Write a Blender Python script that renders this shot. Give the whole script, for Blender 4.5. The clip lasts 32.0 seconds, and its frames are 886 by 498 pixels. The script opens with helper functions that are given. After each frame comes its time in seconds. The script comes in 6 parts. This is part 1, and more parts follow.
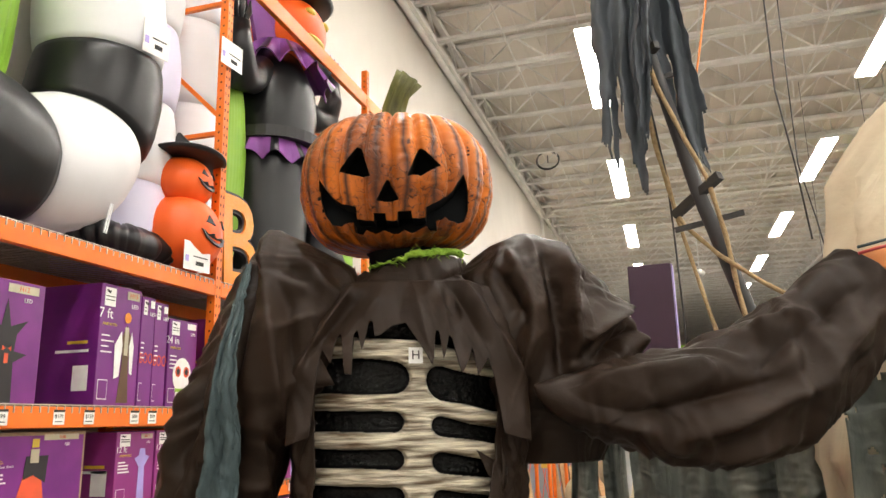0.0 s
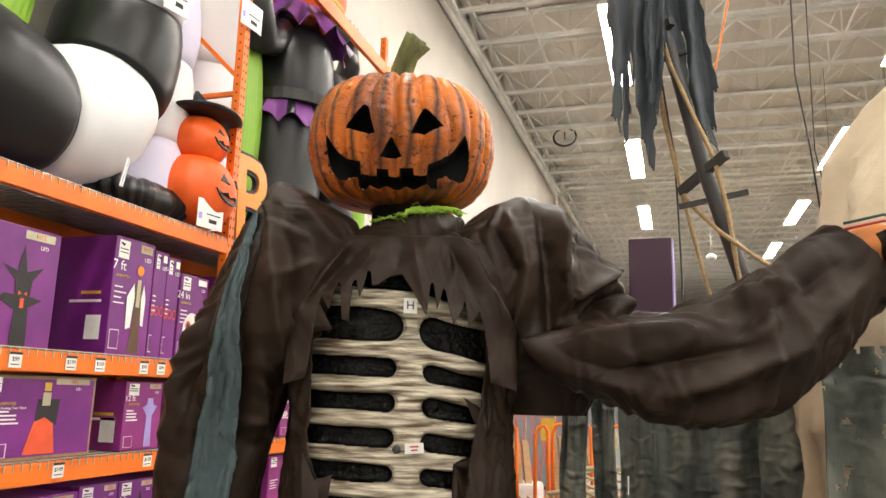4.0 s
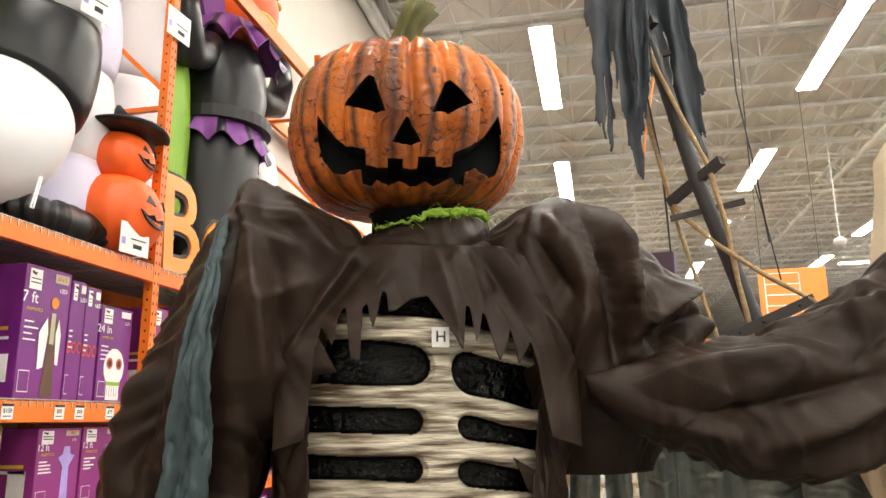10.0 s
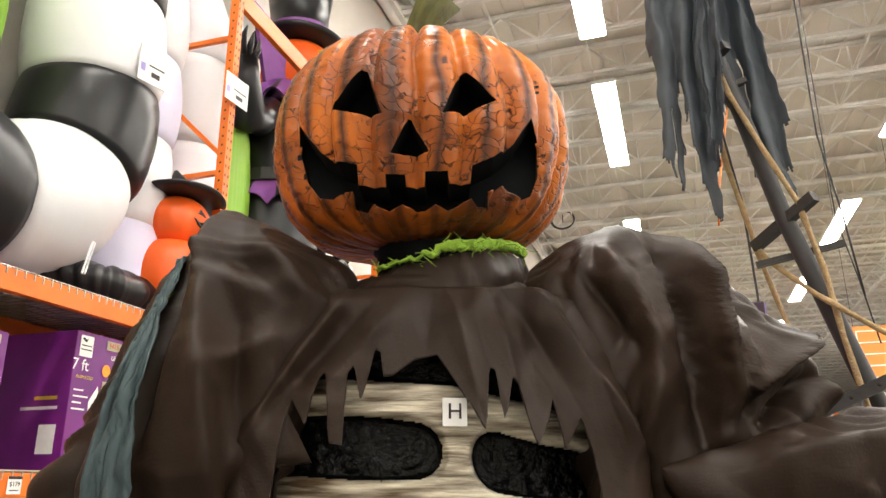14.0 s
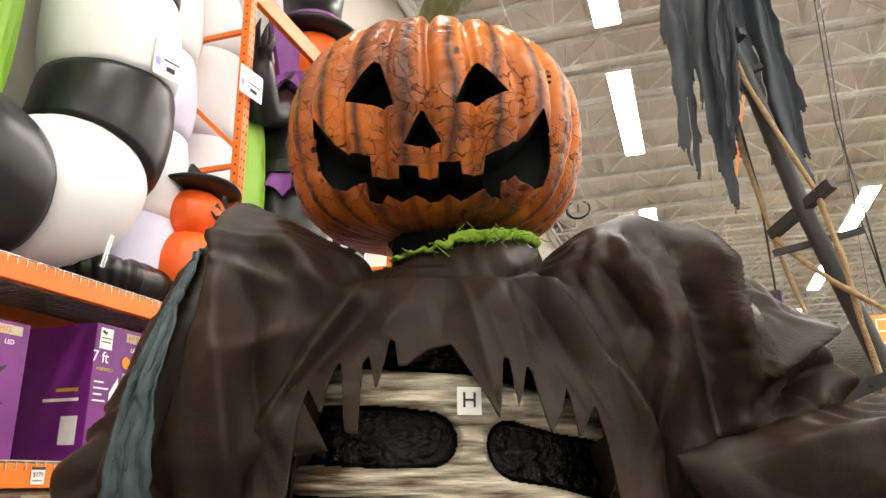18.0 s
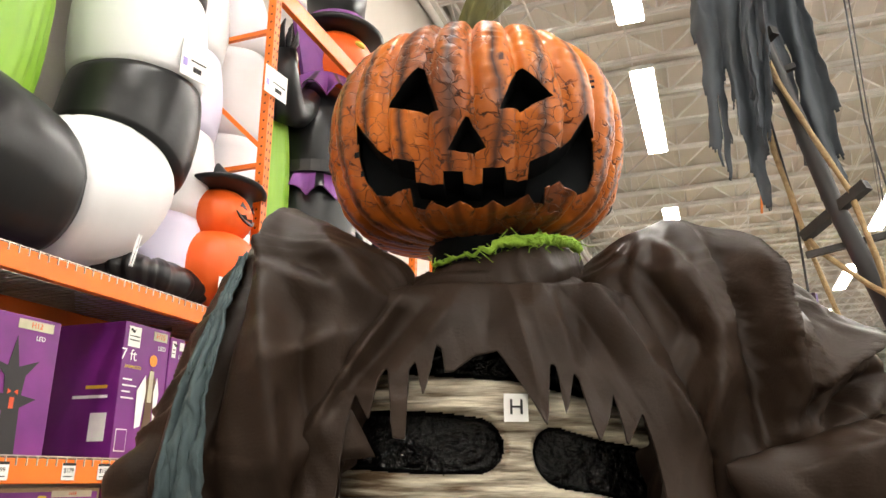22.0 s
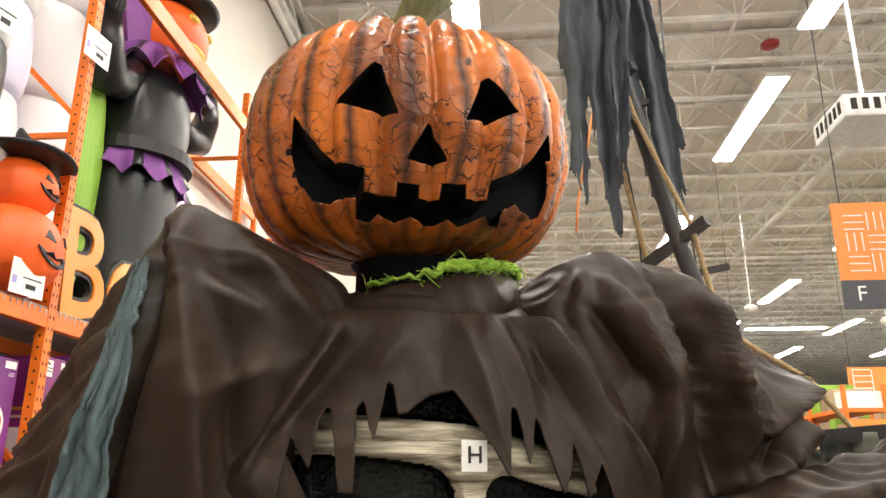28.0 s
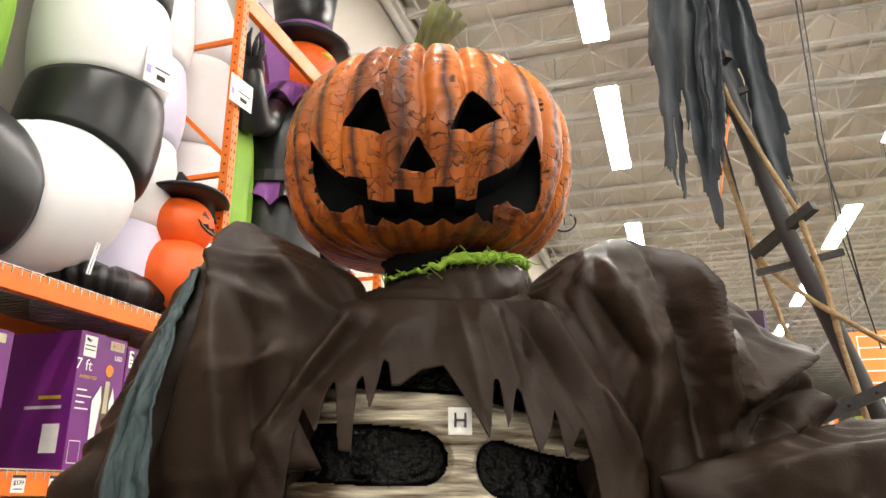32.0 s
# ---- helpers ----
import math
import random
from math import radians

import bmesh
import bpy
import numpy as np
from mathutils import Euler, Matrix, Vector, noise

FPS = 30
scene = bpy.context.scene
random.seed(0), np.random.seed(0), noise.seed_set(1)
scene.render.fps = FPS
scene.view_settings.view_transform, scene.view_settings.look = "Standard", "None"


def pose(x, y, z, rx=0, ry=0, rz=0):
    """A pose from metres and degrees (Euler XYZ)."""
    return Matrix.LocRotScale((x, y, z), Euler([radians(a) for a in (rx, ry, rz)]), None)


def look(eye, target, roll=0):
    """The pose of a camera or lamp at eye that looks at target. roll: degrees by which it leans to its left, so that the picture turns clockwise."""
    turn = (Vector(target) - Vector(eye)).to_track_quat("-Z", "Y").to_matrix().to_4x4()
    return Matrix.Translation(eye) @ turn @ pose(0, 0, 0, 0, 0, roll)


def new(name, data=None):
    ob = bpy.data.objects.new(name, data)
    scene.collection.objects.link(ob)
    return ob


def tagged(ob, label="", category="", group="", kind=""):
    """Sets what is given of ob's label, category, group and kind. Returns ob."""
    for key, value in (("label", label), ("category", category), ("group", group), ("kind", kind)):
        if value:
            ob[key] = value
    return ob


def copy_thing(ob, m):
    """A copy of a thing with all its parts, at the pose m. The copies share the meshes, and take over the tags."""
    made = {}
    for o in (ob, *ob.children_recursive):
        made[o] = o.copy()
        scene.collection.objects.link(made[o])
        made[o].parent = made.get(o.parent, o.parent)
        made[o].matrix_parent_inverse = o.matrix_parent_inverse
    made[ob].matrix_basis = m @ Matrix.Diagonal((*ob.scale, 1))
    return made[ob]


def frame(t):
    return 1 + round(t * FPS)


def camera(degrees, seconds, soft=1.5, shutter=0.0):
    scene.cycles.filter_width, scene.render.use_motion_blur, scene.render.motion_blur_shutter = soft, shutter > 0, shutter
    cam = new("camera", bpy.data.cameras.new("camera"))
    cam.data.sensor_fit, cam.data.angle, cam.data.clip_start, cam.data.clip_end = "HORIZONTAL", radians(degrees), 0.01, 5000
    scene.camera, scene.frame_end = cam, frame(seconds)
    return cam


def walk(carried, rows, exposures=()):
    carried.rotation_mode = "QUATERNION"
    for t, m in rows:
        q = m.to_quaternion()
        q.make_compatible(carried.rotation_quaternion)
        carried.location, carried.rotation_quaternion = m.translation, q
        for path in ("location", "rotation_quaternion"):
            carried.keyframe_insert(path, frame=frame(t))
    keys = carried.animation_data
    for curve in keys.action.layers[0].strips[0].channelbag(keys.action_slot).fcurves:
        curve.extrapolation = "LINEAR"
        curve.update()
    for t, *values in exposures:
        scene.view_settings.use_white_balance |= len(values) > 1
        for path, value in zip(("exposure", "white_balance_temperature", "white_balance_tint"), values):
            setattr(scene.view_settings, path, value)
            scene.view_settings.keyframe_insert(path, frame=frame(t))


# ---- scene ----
# The camera and its walk
cam = camera(61.3, 32.0)
PATH = [
    (0, (0.225, -1.465, 1.441), (-0.323, 0.405, 1.891), -1.3),
    (0.5, (0.159, -1.186, 1.423), (-0.423, 0.645, 1.979), -0.4),
    (1, (0.115, -0.948, 1.468), (-0.605, 0.807, 2.101), 0.8),
    (1.5, (0.075, -0.899, 1.478), (-0.662, 0.848, 2.114), 0.8),
    (2, (0.082, -0.977, 1.465), (-0.605, 0.796, 2.084), 0.8),
    (2.5, (0.03, -1.164, 1.433), (-0.504, 0.677, 2.0), 0.2),
    (3, (0.059, -1.339, 1.429), (-0.41, 0.545, 1.911), 0.3),
    (3.5, (0.197, -1.462, 1.407), (-0.378, 0.408, 1.821), 2.1),
    (5.5, (0.321, -1.538, 1.392), (-0.261, 0.344, 1.733), 0.9),
    (6, (0.329, -1.532, 1.396), (-0.258, 0.35, 1.736), 1.0),
    (6.5, (0.328, -1.53, 1.391), (-0.27, 0.349, 1.727), 0.9),
    (7, (0.317, -1.52, 1.398), (-0.3, 0.353, 1.73), 0.7),
    (7.5, (0.291, -1.505, 1.398), (-0.34, 0.363, 1.735), 0.9),
    (8, (0.256, -1.48, 1.402), (-0.378, 0.386, 1.741), 0.9),
    (8.5, (0.205, -1.436, 1.409), (-0.389, 0.441, 1.761), 0.7),
    (9, (0.136, -1.353, 1.416), (-0.387, 0.538, 1.803), 0.5),
    (9.5, (0.063, -1.284, 1.435), (-0.368, 0.624, 1.851), -0.5),
    (10, (0.016, -1.225, 1.443), (-0.377, 0.684, 1.89), -0.6),
    (10.5, (-0.011, -1.202, 1.45), (-0.405, 0.691, 1.959), -0.5),
    (11, (-0.001, -1.129, 1.47), (-0.449, 0.739, 2.027), -0.3),
    (11.5, (0.008, -1.025, 1.476), (-0.533, 0.814, 2.048), 0.7),
    (12, (0.022, -0.966, 1.485), (-0.523, 0.853, 2.111), 0.4),
    (12.5, (0.036, -0.928, 1.488), (-0.479, 0.894, 2.132), 0.0),
    (13, (0.043, -0.922, 1.482), (-0.475, 0.905, 2.107), 0.1),
    (13.5, (0.031, -0.937, 1.486), (-0.504, 0.889, 2.1), -0.4),
    (14, (0.017, -0.943, 1.482), (-0.543, 0.877, 2.094), -0.4),
    (14.5, (0.016, -0.948, 1.481), (-0.57, 0.865, 2.09), -0.2),
    (16.5, (0.025, -0.95, 1.479), (-0.533, 0.875, 2.078), -0.5),
    (17, (0.025, -0.948, 1.48), (-0.543, 0.874, 2.077), -0.5),
    (17.5, (0.023, -0.944, 1.481), (-0.551, 0.878, 2.072), -0.7),
    (18, (0.02, -0.946, 1.48), (-0.581, 0.868, 2.069), -0.5),
    (18.5, (0.018, -0.945, 1.482), (-0.602, 0.863, 2.07), -0.2),
    (19, (0.018, -0.943, 1.481), (-0.612, 0.862, 2.07), -0.1),
    (19.5, (0.019, -0.943, 1.481), (-0.605, 0.864, 2.07), -0.1),
    (20, (0.02, -0.952, 1.483), (-0.594, 0.858, 2.073), -0.1),
    (20.5, (0.023, -0.958, 1.485), (-0.596, 0.85, 2.078), -0.4),
    (21, (0.027, -0.965, 1.485), (-0.602, 0.839, 2.077), -0.5),
    (21.5, (0.024, -0.972, 1.489), (-0.616, 0.829, 2.078), -0.6),
    (22, (-0.005, -0.958, 1.488), (-0.657, 0.84, 2.073), 0.1),
    (22.5, (-0.023, -0.929, 1.498), (-0.684, 0.851, 2.127), -1.2),
    (23, (0.019, -0.91, 1.489), (-0.695, 0.861, 2.082), 0.4),
    (23.5, (0.042, -0.895, 1.485), (-0.713, 0.87, 2.048), 0.3),
    (24, (0.009, -0.895, 1.492), (-0.696, 0.877, 2.094), -0.4),
    (24.5, (-0.049, -0.875, 1.511), (-0.621, 0.923, 2.175), -1.3),
    (25, (-0.16, -0.92, 1.505), (-0.498, 0.937, 2.166), -2.4),
    (25.5, (-0.146, -0.923, 1.52), (-0.401, 0.951, 2.171), -2.0),
    (27.5, (-0.188, -0.921, 1.549), (-0.41, 0.986, 2.109), 1.4),
    (28, (-0.164, -0.912, 1.538), (-0.336, 0.994, 2.12), 0.2),
    (28.5, (-0.141, -0.928, 1.528), (-0.282, 0.983, 2.101), -0.1),
    (29, (-0.102, -0.922, 1.527), (-0.263, 0.988, 2.096), -1.1),
    (29.3, (-0.079, -0.893, 1.507), (-0.366, 0.984, 2.148), -1.7),
    (29.5, (-0.067, -0.896, 1.51), (-0.442, 0.958, 2.168), -1.1),
    (30, (-0.037, -0.94, 1.502), (-0.54, 0.883, 2.155), -0.5),
    (30.5, (-0.008, -0.962, 1.494), (-0.602, 0.838, 2.131), 0.2),
    (31, (0.003, -0.978, 1.49), (-0.595, 0.827, 2.11), 0.5),
    (31.5, (0.015, -0.976, 1.492), (-0.569, 0.834, 2.109), 0.1),
    (32, (0.02, -0.973, 1.487), (-0.543, 0.845, 2.102), 0.1),
]
walk(cam, [(t, look(eye, target, roll)) for t, eye, target, roll in PATH], [(0.0, 0.18), (2.0, 0.28), (6.0, 0.14), (9.0, 0.26), (20.0, 0.34), (25.0, 0.4), (28.0, 0.38), (30.0, 0.28), (32.0, 0.3)])

# World: a dim grey indoor surround, all light comes from the ceiling fixtures
world = bpy.data.worlds.new("world")
scene.world = world
world.use_nodes = True
world.node_tree.nodes["Background"].inputs[0].default_value = (0.8, 0.78, 0.74, 1)
world.node_tree.nodes["Background"].inputs[1].default_value = 0.025
LAMP_STRENGTH = 54.0


# ---------------------------------------------------------------- materials
def material(name, colour, rough=0.6, metal=0.0, dark=None, scale=8.0, amount=0.5, bump=0.0, bump_scale=40.0,
             fine=None, spec=0.5, stretch=(1, 1, 1), coat=0.0, emit=0.0, random=0.0, sheen=0.0):
    m = bpy.data.materials.new(name)
    m.use_nodes = True
    nt = m.node_tree
    n, l = nt.nodes, nt.links
    b = n["Principled BSDF"]
    b.inputs["Roughness"].default_value = rough
    b.inputs["Metallic"].default_value = metal
    b.inputs["Specular IOR Level"].default_value = spec
    b.inputs["Coat Weight"].default_value = coat
    b.inputs["Sheen Weight"].default_value = sheen
    tc = n.new("ShaderNodeTexCoord")
    mp = n.new("ShaderNodeMapping")
    mp.inputs["Scale"].default_value = stretch
    l.new(tc.outputs["Object"], mp.inputs["Vector"])
    if dark is None:
        dark = tuple(c * 0.72 for c in colour)
    no = n.new("ShaderNodeTexNoise")
    no.inputs["Scale"].default_value, no.inputs["Detail"].default_value = scale, 6
    l.new(mp.outputs[0], no.inputs["Vector"])
    ramp = n.new("ShaderNodeValToRGB")
    ramp.color_ramp.elements[0].position, ramp.color_ramp.elements[1].position = 0.5 - amount / 2, 0.5 + amount / 2
    ramp.color_ramp.elements[0].color, ramp.color_ramp.elements[1].color = (*dark, 1), (*colour, 1)
    l.new(no.outputs["Fac"], ramp.inputs[0])
    out = ramp.outputs[0]
    if random:
        oi = n.new("ShaderNodeObjectInfo")
        hsv = n.new("ShaderNodeHueSaturation")
        mr = n.new("ShaderNodeMapRange")
        mr.inputs[3].default_value, mr.inputs[4].default_value = 1 - random, 1 + random
        l.new(oi.outputs["Random"], mr.inputs[0])
        l.new(mr.outputs[0], hsv.inputs["Value"])
        l.new(out, hsv.inputs["Color"])
        out = hsv.outputs[0]
    l.new(out, b.inputs["Base Color"])
    rr = n.new("ShaderNodeMapRange")
    rr.inputs[3].default_value, rr.inputs[4].default_value = max(rough - 0.08, 0.02), min(rough + 0.1, 1)
    l.new(no.outputs["Fac"], rr.inputs[0])
    l.new(rr.outputs[0], b.inputs["Roughness"])
    if bump:
        bn = n.new("ShaderNodeTexNoise")
        bn.inputs["Scale"].default_value, bn.inputs["Detail"].default_value = bump_scale, 8
        l.new(mp.outputs[0], bn.inputs["Vector"])
        bp = n.new("ShaderNodeBump")
        bp.inputs["Strength"].default_value, bp.inputs["Distance"].default_value = bump, 0.01
        l.new(bn.outputs["Fac"], bp.inputs["Height"])
        l.new(bp.outputs[0], b.inputs["Normal"])
    if emit:
        l.new(out, b.inputs["Emission Color"])
        b.inputs["Emission Strength"].default_value = emit
    return m


M_FLOOR = material("polished_concrete", (0.17, 0.16, 0.147), 0.35, dark=(0.12, 0.114, 0.104), scale=1.5, bump=0.05)
M_WALL = material("painted_block", (0.62, 0.58, 0.52), 0.85, scale=0.8, dark=(0.54, 0.5, 0.45), bump=0.1, bump_scale=60)
M_DECK = material("ceiling_deck", (0.74, 0.69, 0.62), 0.7, scale=0.7, dark=(0.62, 0.57, 0.5))
M_JOIST = material("joist_paint", (0.86, 0.84, 0.8), 0.5, scale=2)
M_TUBE = material("fixture_diffuser", (1.0, 0.955, 0.87), 0.5, emit=LAMP_STRENGTH, dark=(0.98, 0.935, 0.85))
M_LAMPBODY = material("fixture_body", (0.8, 0.8, 0.78), 0.4)
M_ORANGE = material("rack_orange_paint", (0.88, 0.2, 0.01), 0.45, scale=5, dark=(0.76, 0.15, 0.008), bump=0.06)
M_HOLE = material("dark_slot", (0.02, 0.01, 0.005), 0.8)
M_WIRE = material("galvanised_wire", (0.6, 0.56, 0.5), 0.35, 0.8)
M_PURPLE = material("purple_carton", (0.21, 0.02, 0.225), 0.36, dark=(0.12, 0.012, 0.15), scale=4, bump=0.02)
M_WHITE = material("white_print", (0.85, 0.84, 0.82), 0.5, scale=20, amount=0.3, dark=(0.78, 0.77, 0.75))
M_BLACKPRINT = material("black_print", (0.015, 0.013, 0.015), 0.5)
M_NBLACK = material("black_nylon", (0.011, 0.0115, 0.013), 0.34, dark=(0.007, 0.007, 0.008), scale=3, bump=0.12, bump_scale=9, spec=0.4)
M_NWHITE = material("white_nylon", (0.82, 0.82, 0.84), 0.5, dark=(0.76, 0.76, 0.78), scale=2, bump=0.1, bump_scale=8)
M_NGREEN = material("green_nylon", (0.28, 0.5, 0.04), 0.5, dark=(0.2, 0.4, 0.03), scale=2, bump=0.12, bump_scale=8)
M_NORANGE = material("orange_nylon", (0.9, 0.13, 0.01), 0.5, dark=(0.8, 0.1, 0.008), scale=3, bump=0.1, bump_scale=12)
M_NPURPLE = material("purple_nylon", (0.25, 0.07, 0.32), 0.5, dark=(0.18, 0.05, 0.24), scale=4, bump=0.1)
M_ROBE = material("brown_black_robe", (0.035, 0.0215, 0.0145), 0.42, dark=(0.018, 0.011, 0.0075), scale=6, bump=0.1, bump_scale=300, spec=0.17)
M_INSIDE = material("pumpkin_inside", (0.008, 0.01, 0.012), 0.75, spec=0.2)
M_STEM = material("stem", (0.24, 0.24, 0.05), 0.55, dark=(0.05, 0.05, 0.015), scale=30, stretch=(1, 1, 0.25), bump=0.6, bump_scale=60)
M_BONE = material("painted_bone", (0.76, 0.7, 0.55), 0.36, dark=(0.1, 0.06, 0.028), scale=12, amount=0.28, stretch=(1, 1, 9), bump=1.0, bump_scale=20)
M_CREAM = material("cream_cloth", (0.7, 0.61, 0.46), 0.8, dark=(0.52, 0.43, 0.3), scale=4, bump=0.3, bump_scale=25)
M_GAUZE = material("grey_gauze", (0.2, 0.21, 0.18), 0.9, dark=(0.035, 0.045, 0.042), scale=9, stretch=(1, 1, 0.5), amount=0.35, bump=0.6)
M_TEAL = material("teal_gauze", (0.095, 0.135, 0.145), 0.9, dark=(0.035, 0.055, 0.062), scale=20, stretch=(1, 1, 0.3), bump=0.5)
M_POLE = material("black_pole", (0.035, 0.035, 0.038), 0.5)
M_ROPE = material("rope", (0.5, 0.37, 0.2), 0.85, dark=(0.3, 0.2, 0.1), scale=60, bump=0.6, bump_scale=150)
M_RAG = material("tattered_black_cloth", (0.085, 0.1, 0.12), 0.75, dark=(0.05, 0.06, 0.072), scale=5, bump=0.2)
M_PLUM = material("plum_carton", (0.05, 0.018, 0.045), 0.45, dark=(0.04, 0.014, 0.036))


# ---------------------------------------------------------------- mesh helpers
def part(name, bm, mats, parent=None, label="", smooth=False):
    me = bpy.data.meshes.new(name)
    bm.to_mesh(me)
    bm.free()
    for m in mats if isinstance(mats, (list, tuple)) else [mats]:
        me.materials.append(m)
    if smooth:
        for p in me.polygons:
            p.use_smooth = True
    ob = new(name, me)
    if parent is not None:
        ob.parent = parent
    if label:
        tagged(ob, label)
    return ob


def empty(name, at, label, category, group="", kind=""):
    ob = new(name)
    ob.location = at
    return tagged(ob, label, category, group, kind)


def box(bm, x0, y0, z0, x1, y1, z1, mat=0, bevel=0.0):
    r = bmesh.ops.create_cube(bm, size=1)
    vs = r["verts"]
    for v in vs:
        v.co = Vector(((x0 + x1) / 2 + v.co.x * (x1 - x0), (y0 + y1) / 2 + v.co.y * (y1 - y0), (z0 + z1) / 2 + v.co.z * (z1 - z0)))
    fs = {f for v in vs for f in v.link_faces}
    for f in fs:
        f.material_index = mat
    if bevel:
        es = {e for f in fs for e in f.edges}
        r = bmesh.ops.bevel(bm, geom=list(es), offset=bevel, segments=2, affect="EDGES", profile=0.6)
        for f in r["faces"]:
            f.material_index = mat
    return bm


def boxes(*rows, bevel=0.0):
    bm = bmesh.new()
    for row in rows:
        box(bm, *row, bevel=bevel)
    return bm


def bar(bm, a, b, w, h=None, mat=0, up=(0, 0, 1)):
    """A straight bar of section w x h from a to b."""
    h = h or w
    a, b = Vector(a), Vector(b)
    d = (b - a).normalized()
    u = Vector(up)
    if abs(d.dot(u)) > 0.98:
        u = Vector((1, 0, 0))
    s = d.cross(u).normalized()
    u = s.cross(d)
    vs = []
    for p in (a, b):
        for i, j in ((-1, -1), (1, -1), (1, 1), (-1, 1)):
            vs.append(bm.verts.new(p + s * (i * w / 2) + u * (j * h / 2)))
    for f in ((3, 2, 1, 0), (4, 5, 6, 7), (0, 1, 5, 4), (1, 2, 6, 5), (2, 3, 7, 6), (3, 0, 4, 7)):
        bm.faces.new([vs[i] for i in f]).material_index = mat


def tube(bm, points, radii, sides=16, mat=0, caps=True, squash=1.0):
    """A swept tube through the points, with a radius at each."""
    pts = [Vector(p) for p in points]
    if not isinstance(radii, (list, tuple)):
        radii = [radii] * len(pts)
    rings, side = [], None
    for i, p in enumerate(pts):
        d = (pts[min(i + 1, len(pts) - 1)] - pts[max(i - 1, 0)]).normalized()
        if side is None:
            ref = Vector((0, 0, 1)) if abs(d.z) < 0.9 else Vector((0, 1, 0))
            side = d.cross(ref).normalized()
        side = (side - d * side.dot(d)).normalized()
        other = d.cross(side)
        rings.append([bm.verts.new(p + (side * math.cos(a) + other * math.sin(a) * squash) * radii[i])
                      for a in (2 * math.pi * k / sides for k in range(sides))])
    for r, s in zip(rings, rings[1:]):
        for k in range(sides):
            bm.faces.new((r[k], r[(k + 1) % sides], s[(k + 1) % sides], s[k])).material_index = mat
    if caps:
        bm.faces.new(rings[0][::-1]).material_index = mat
        bm.faces.new(rings[-1]).material_index = mat
    return rings


def ball(bm, centre, size, mat=0, u=24, v=16, turn=None):
    r = bmesh.ops.create_uvsphere(bm, u_segments=u, v_segments=v, radius=1)
    m = Matrix.Translation(centre) @ (turn or Matrix()) @ Matrix.Diagonal((*size, 1))
    bmesh.ops.transform(bm, matrix=m, verts=r["verts"])
    for f in {f for w in r["verts"] for f in w.link_faces}:
        f.material_index = mat
    return r["verts"]


def grid_sheet(bm, fn, nu, nv, mat=0, skip=None):
    """A sheet of quads: fn(u, v) for u, v in 0..1 gives places."""
    vs = [[bm.verts.new(fn(i / nu, j / nv)) for j in range(nv + 1)] for i in range(nu + 1)]
    for i in range(nu):
        for j in range(nv):
            if skip and skip((i + 0.5) / nu, (j + 0.5) / nv):
                continue
            bm.faces.new((vs[i][j], vs[i + 1][j], vs[i + 1][j + 1], vs[i][j + 1])).material_index = mat
    return vs


def wave(x, y=0.0, z=0.0):
    return noise.noise(Vector((x, y, z)))


# ---------------------------------------------------------------- the hall
X0, X1, Y0, Y1, CEIL = -4.3, 46.0, -20.0, 86.0, 10.4
tagged(part("floor", boxes((X0, Y0, -0.2, X1, Y1, 0)), M_FLOOR), "grey polished concrete shop floor", "floor", kind="structure")
tagged(part("wall_west", boxes((X0 - 0.3, Y0, 0, X0, Y1, CEIL)), M_WALL), "plain beige painted shop wall behind racks", "wall", kind="structure")
tagged(part("wall_east", boxes((X1, Y0, 0, X1 + 0.3, Y1, CEIL)), M_WALL), "plain beige painted shop wall", "wall", kind="structure")
tagged(part("wall_north", boxes((X0, Y1, 0, X1, Y1 + 0.3, CEIL)), M_WALL), "plain beige painted far shop wall", "wall", kind="structure")
tagged(part("wall_south", boxes((X0, Y0 - 0.3, 0, X1, Y0, CEIL)), M_WALL), "plain beige painted shop wall", "wall", kind="structure")


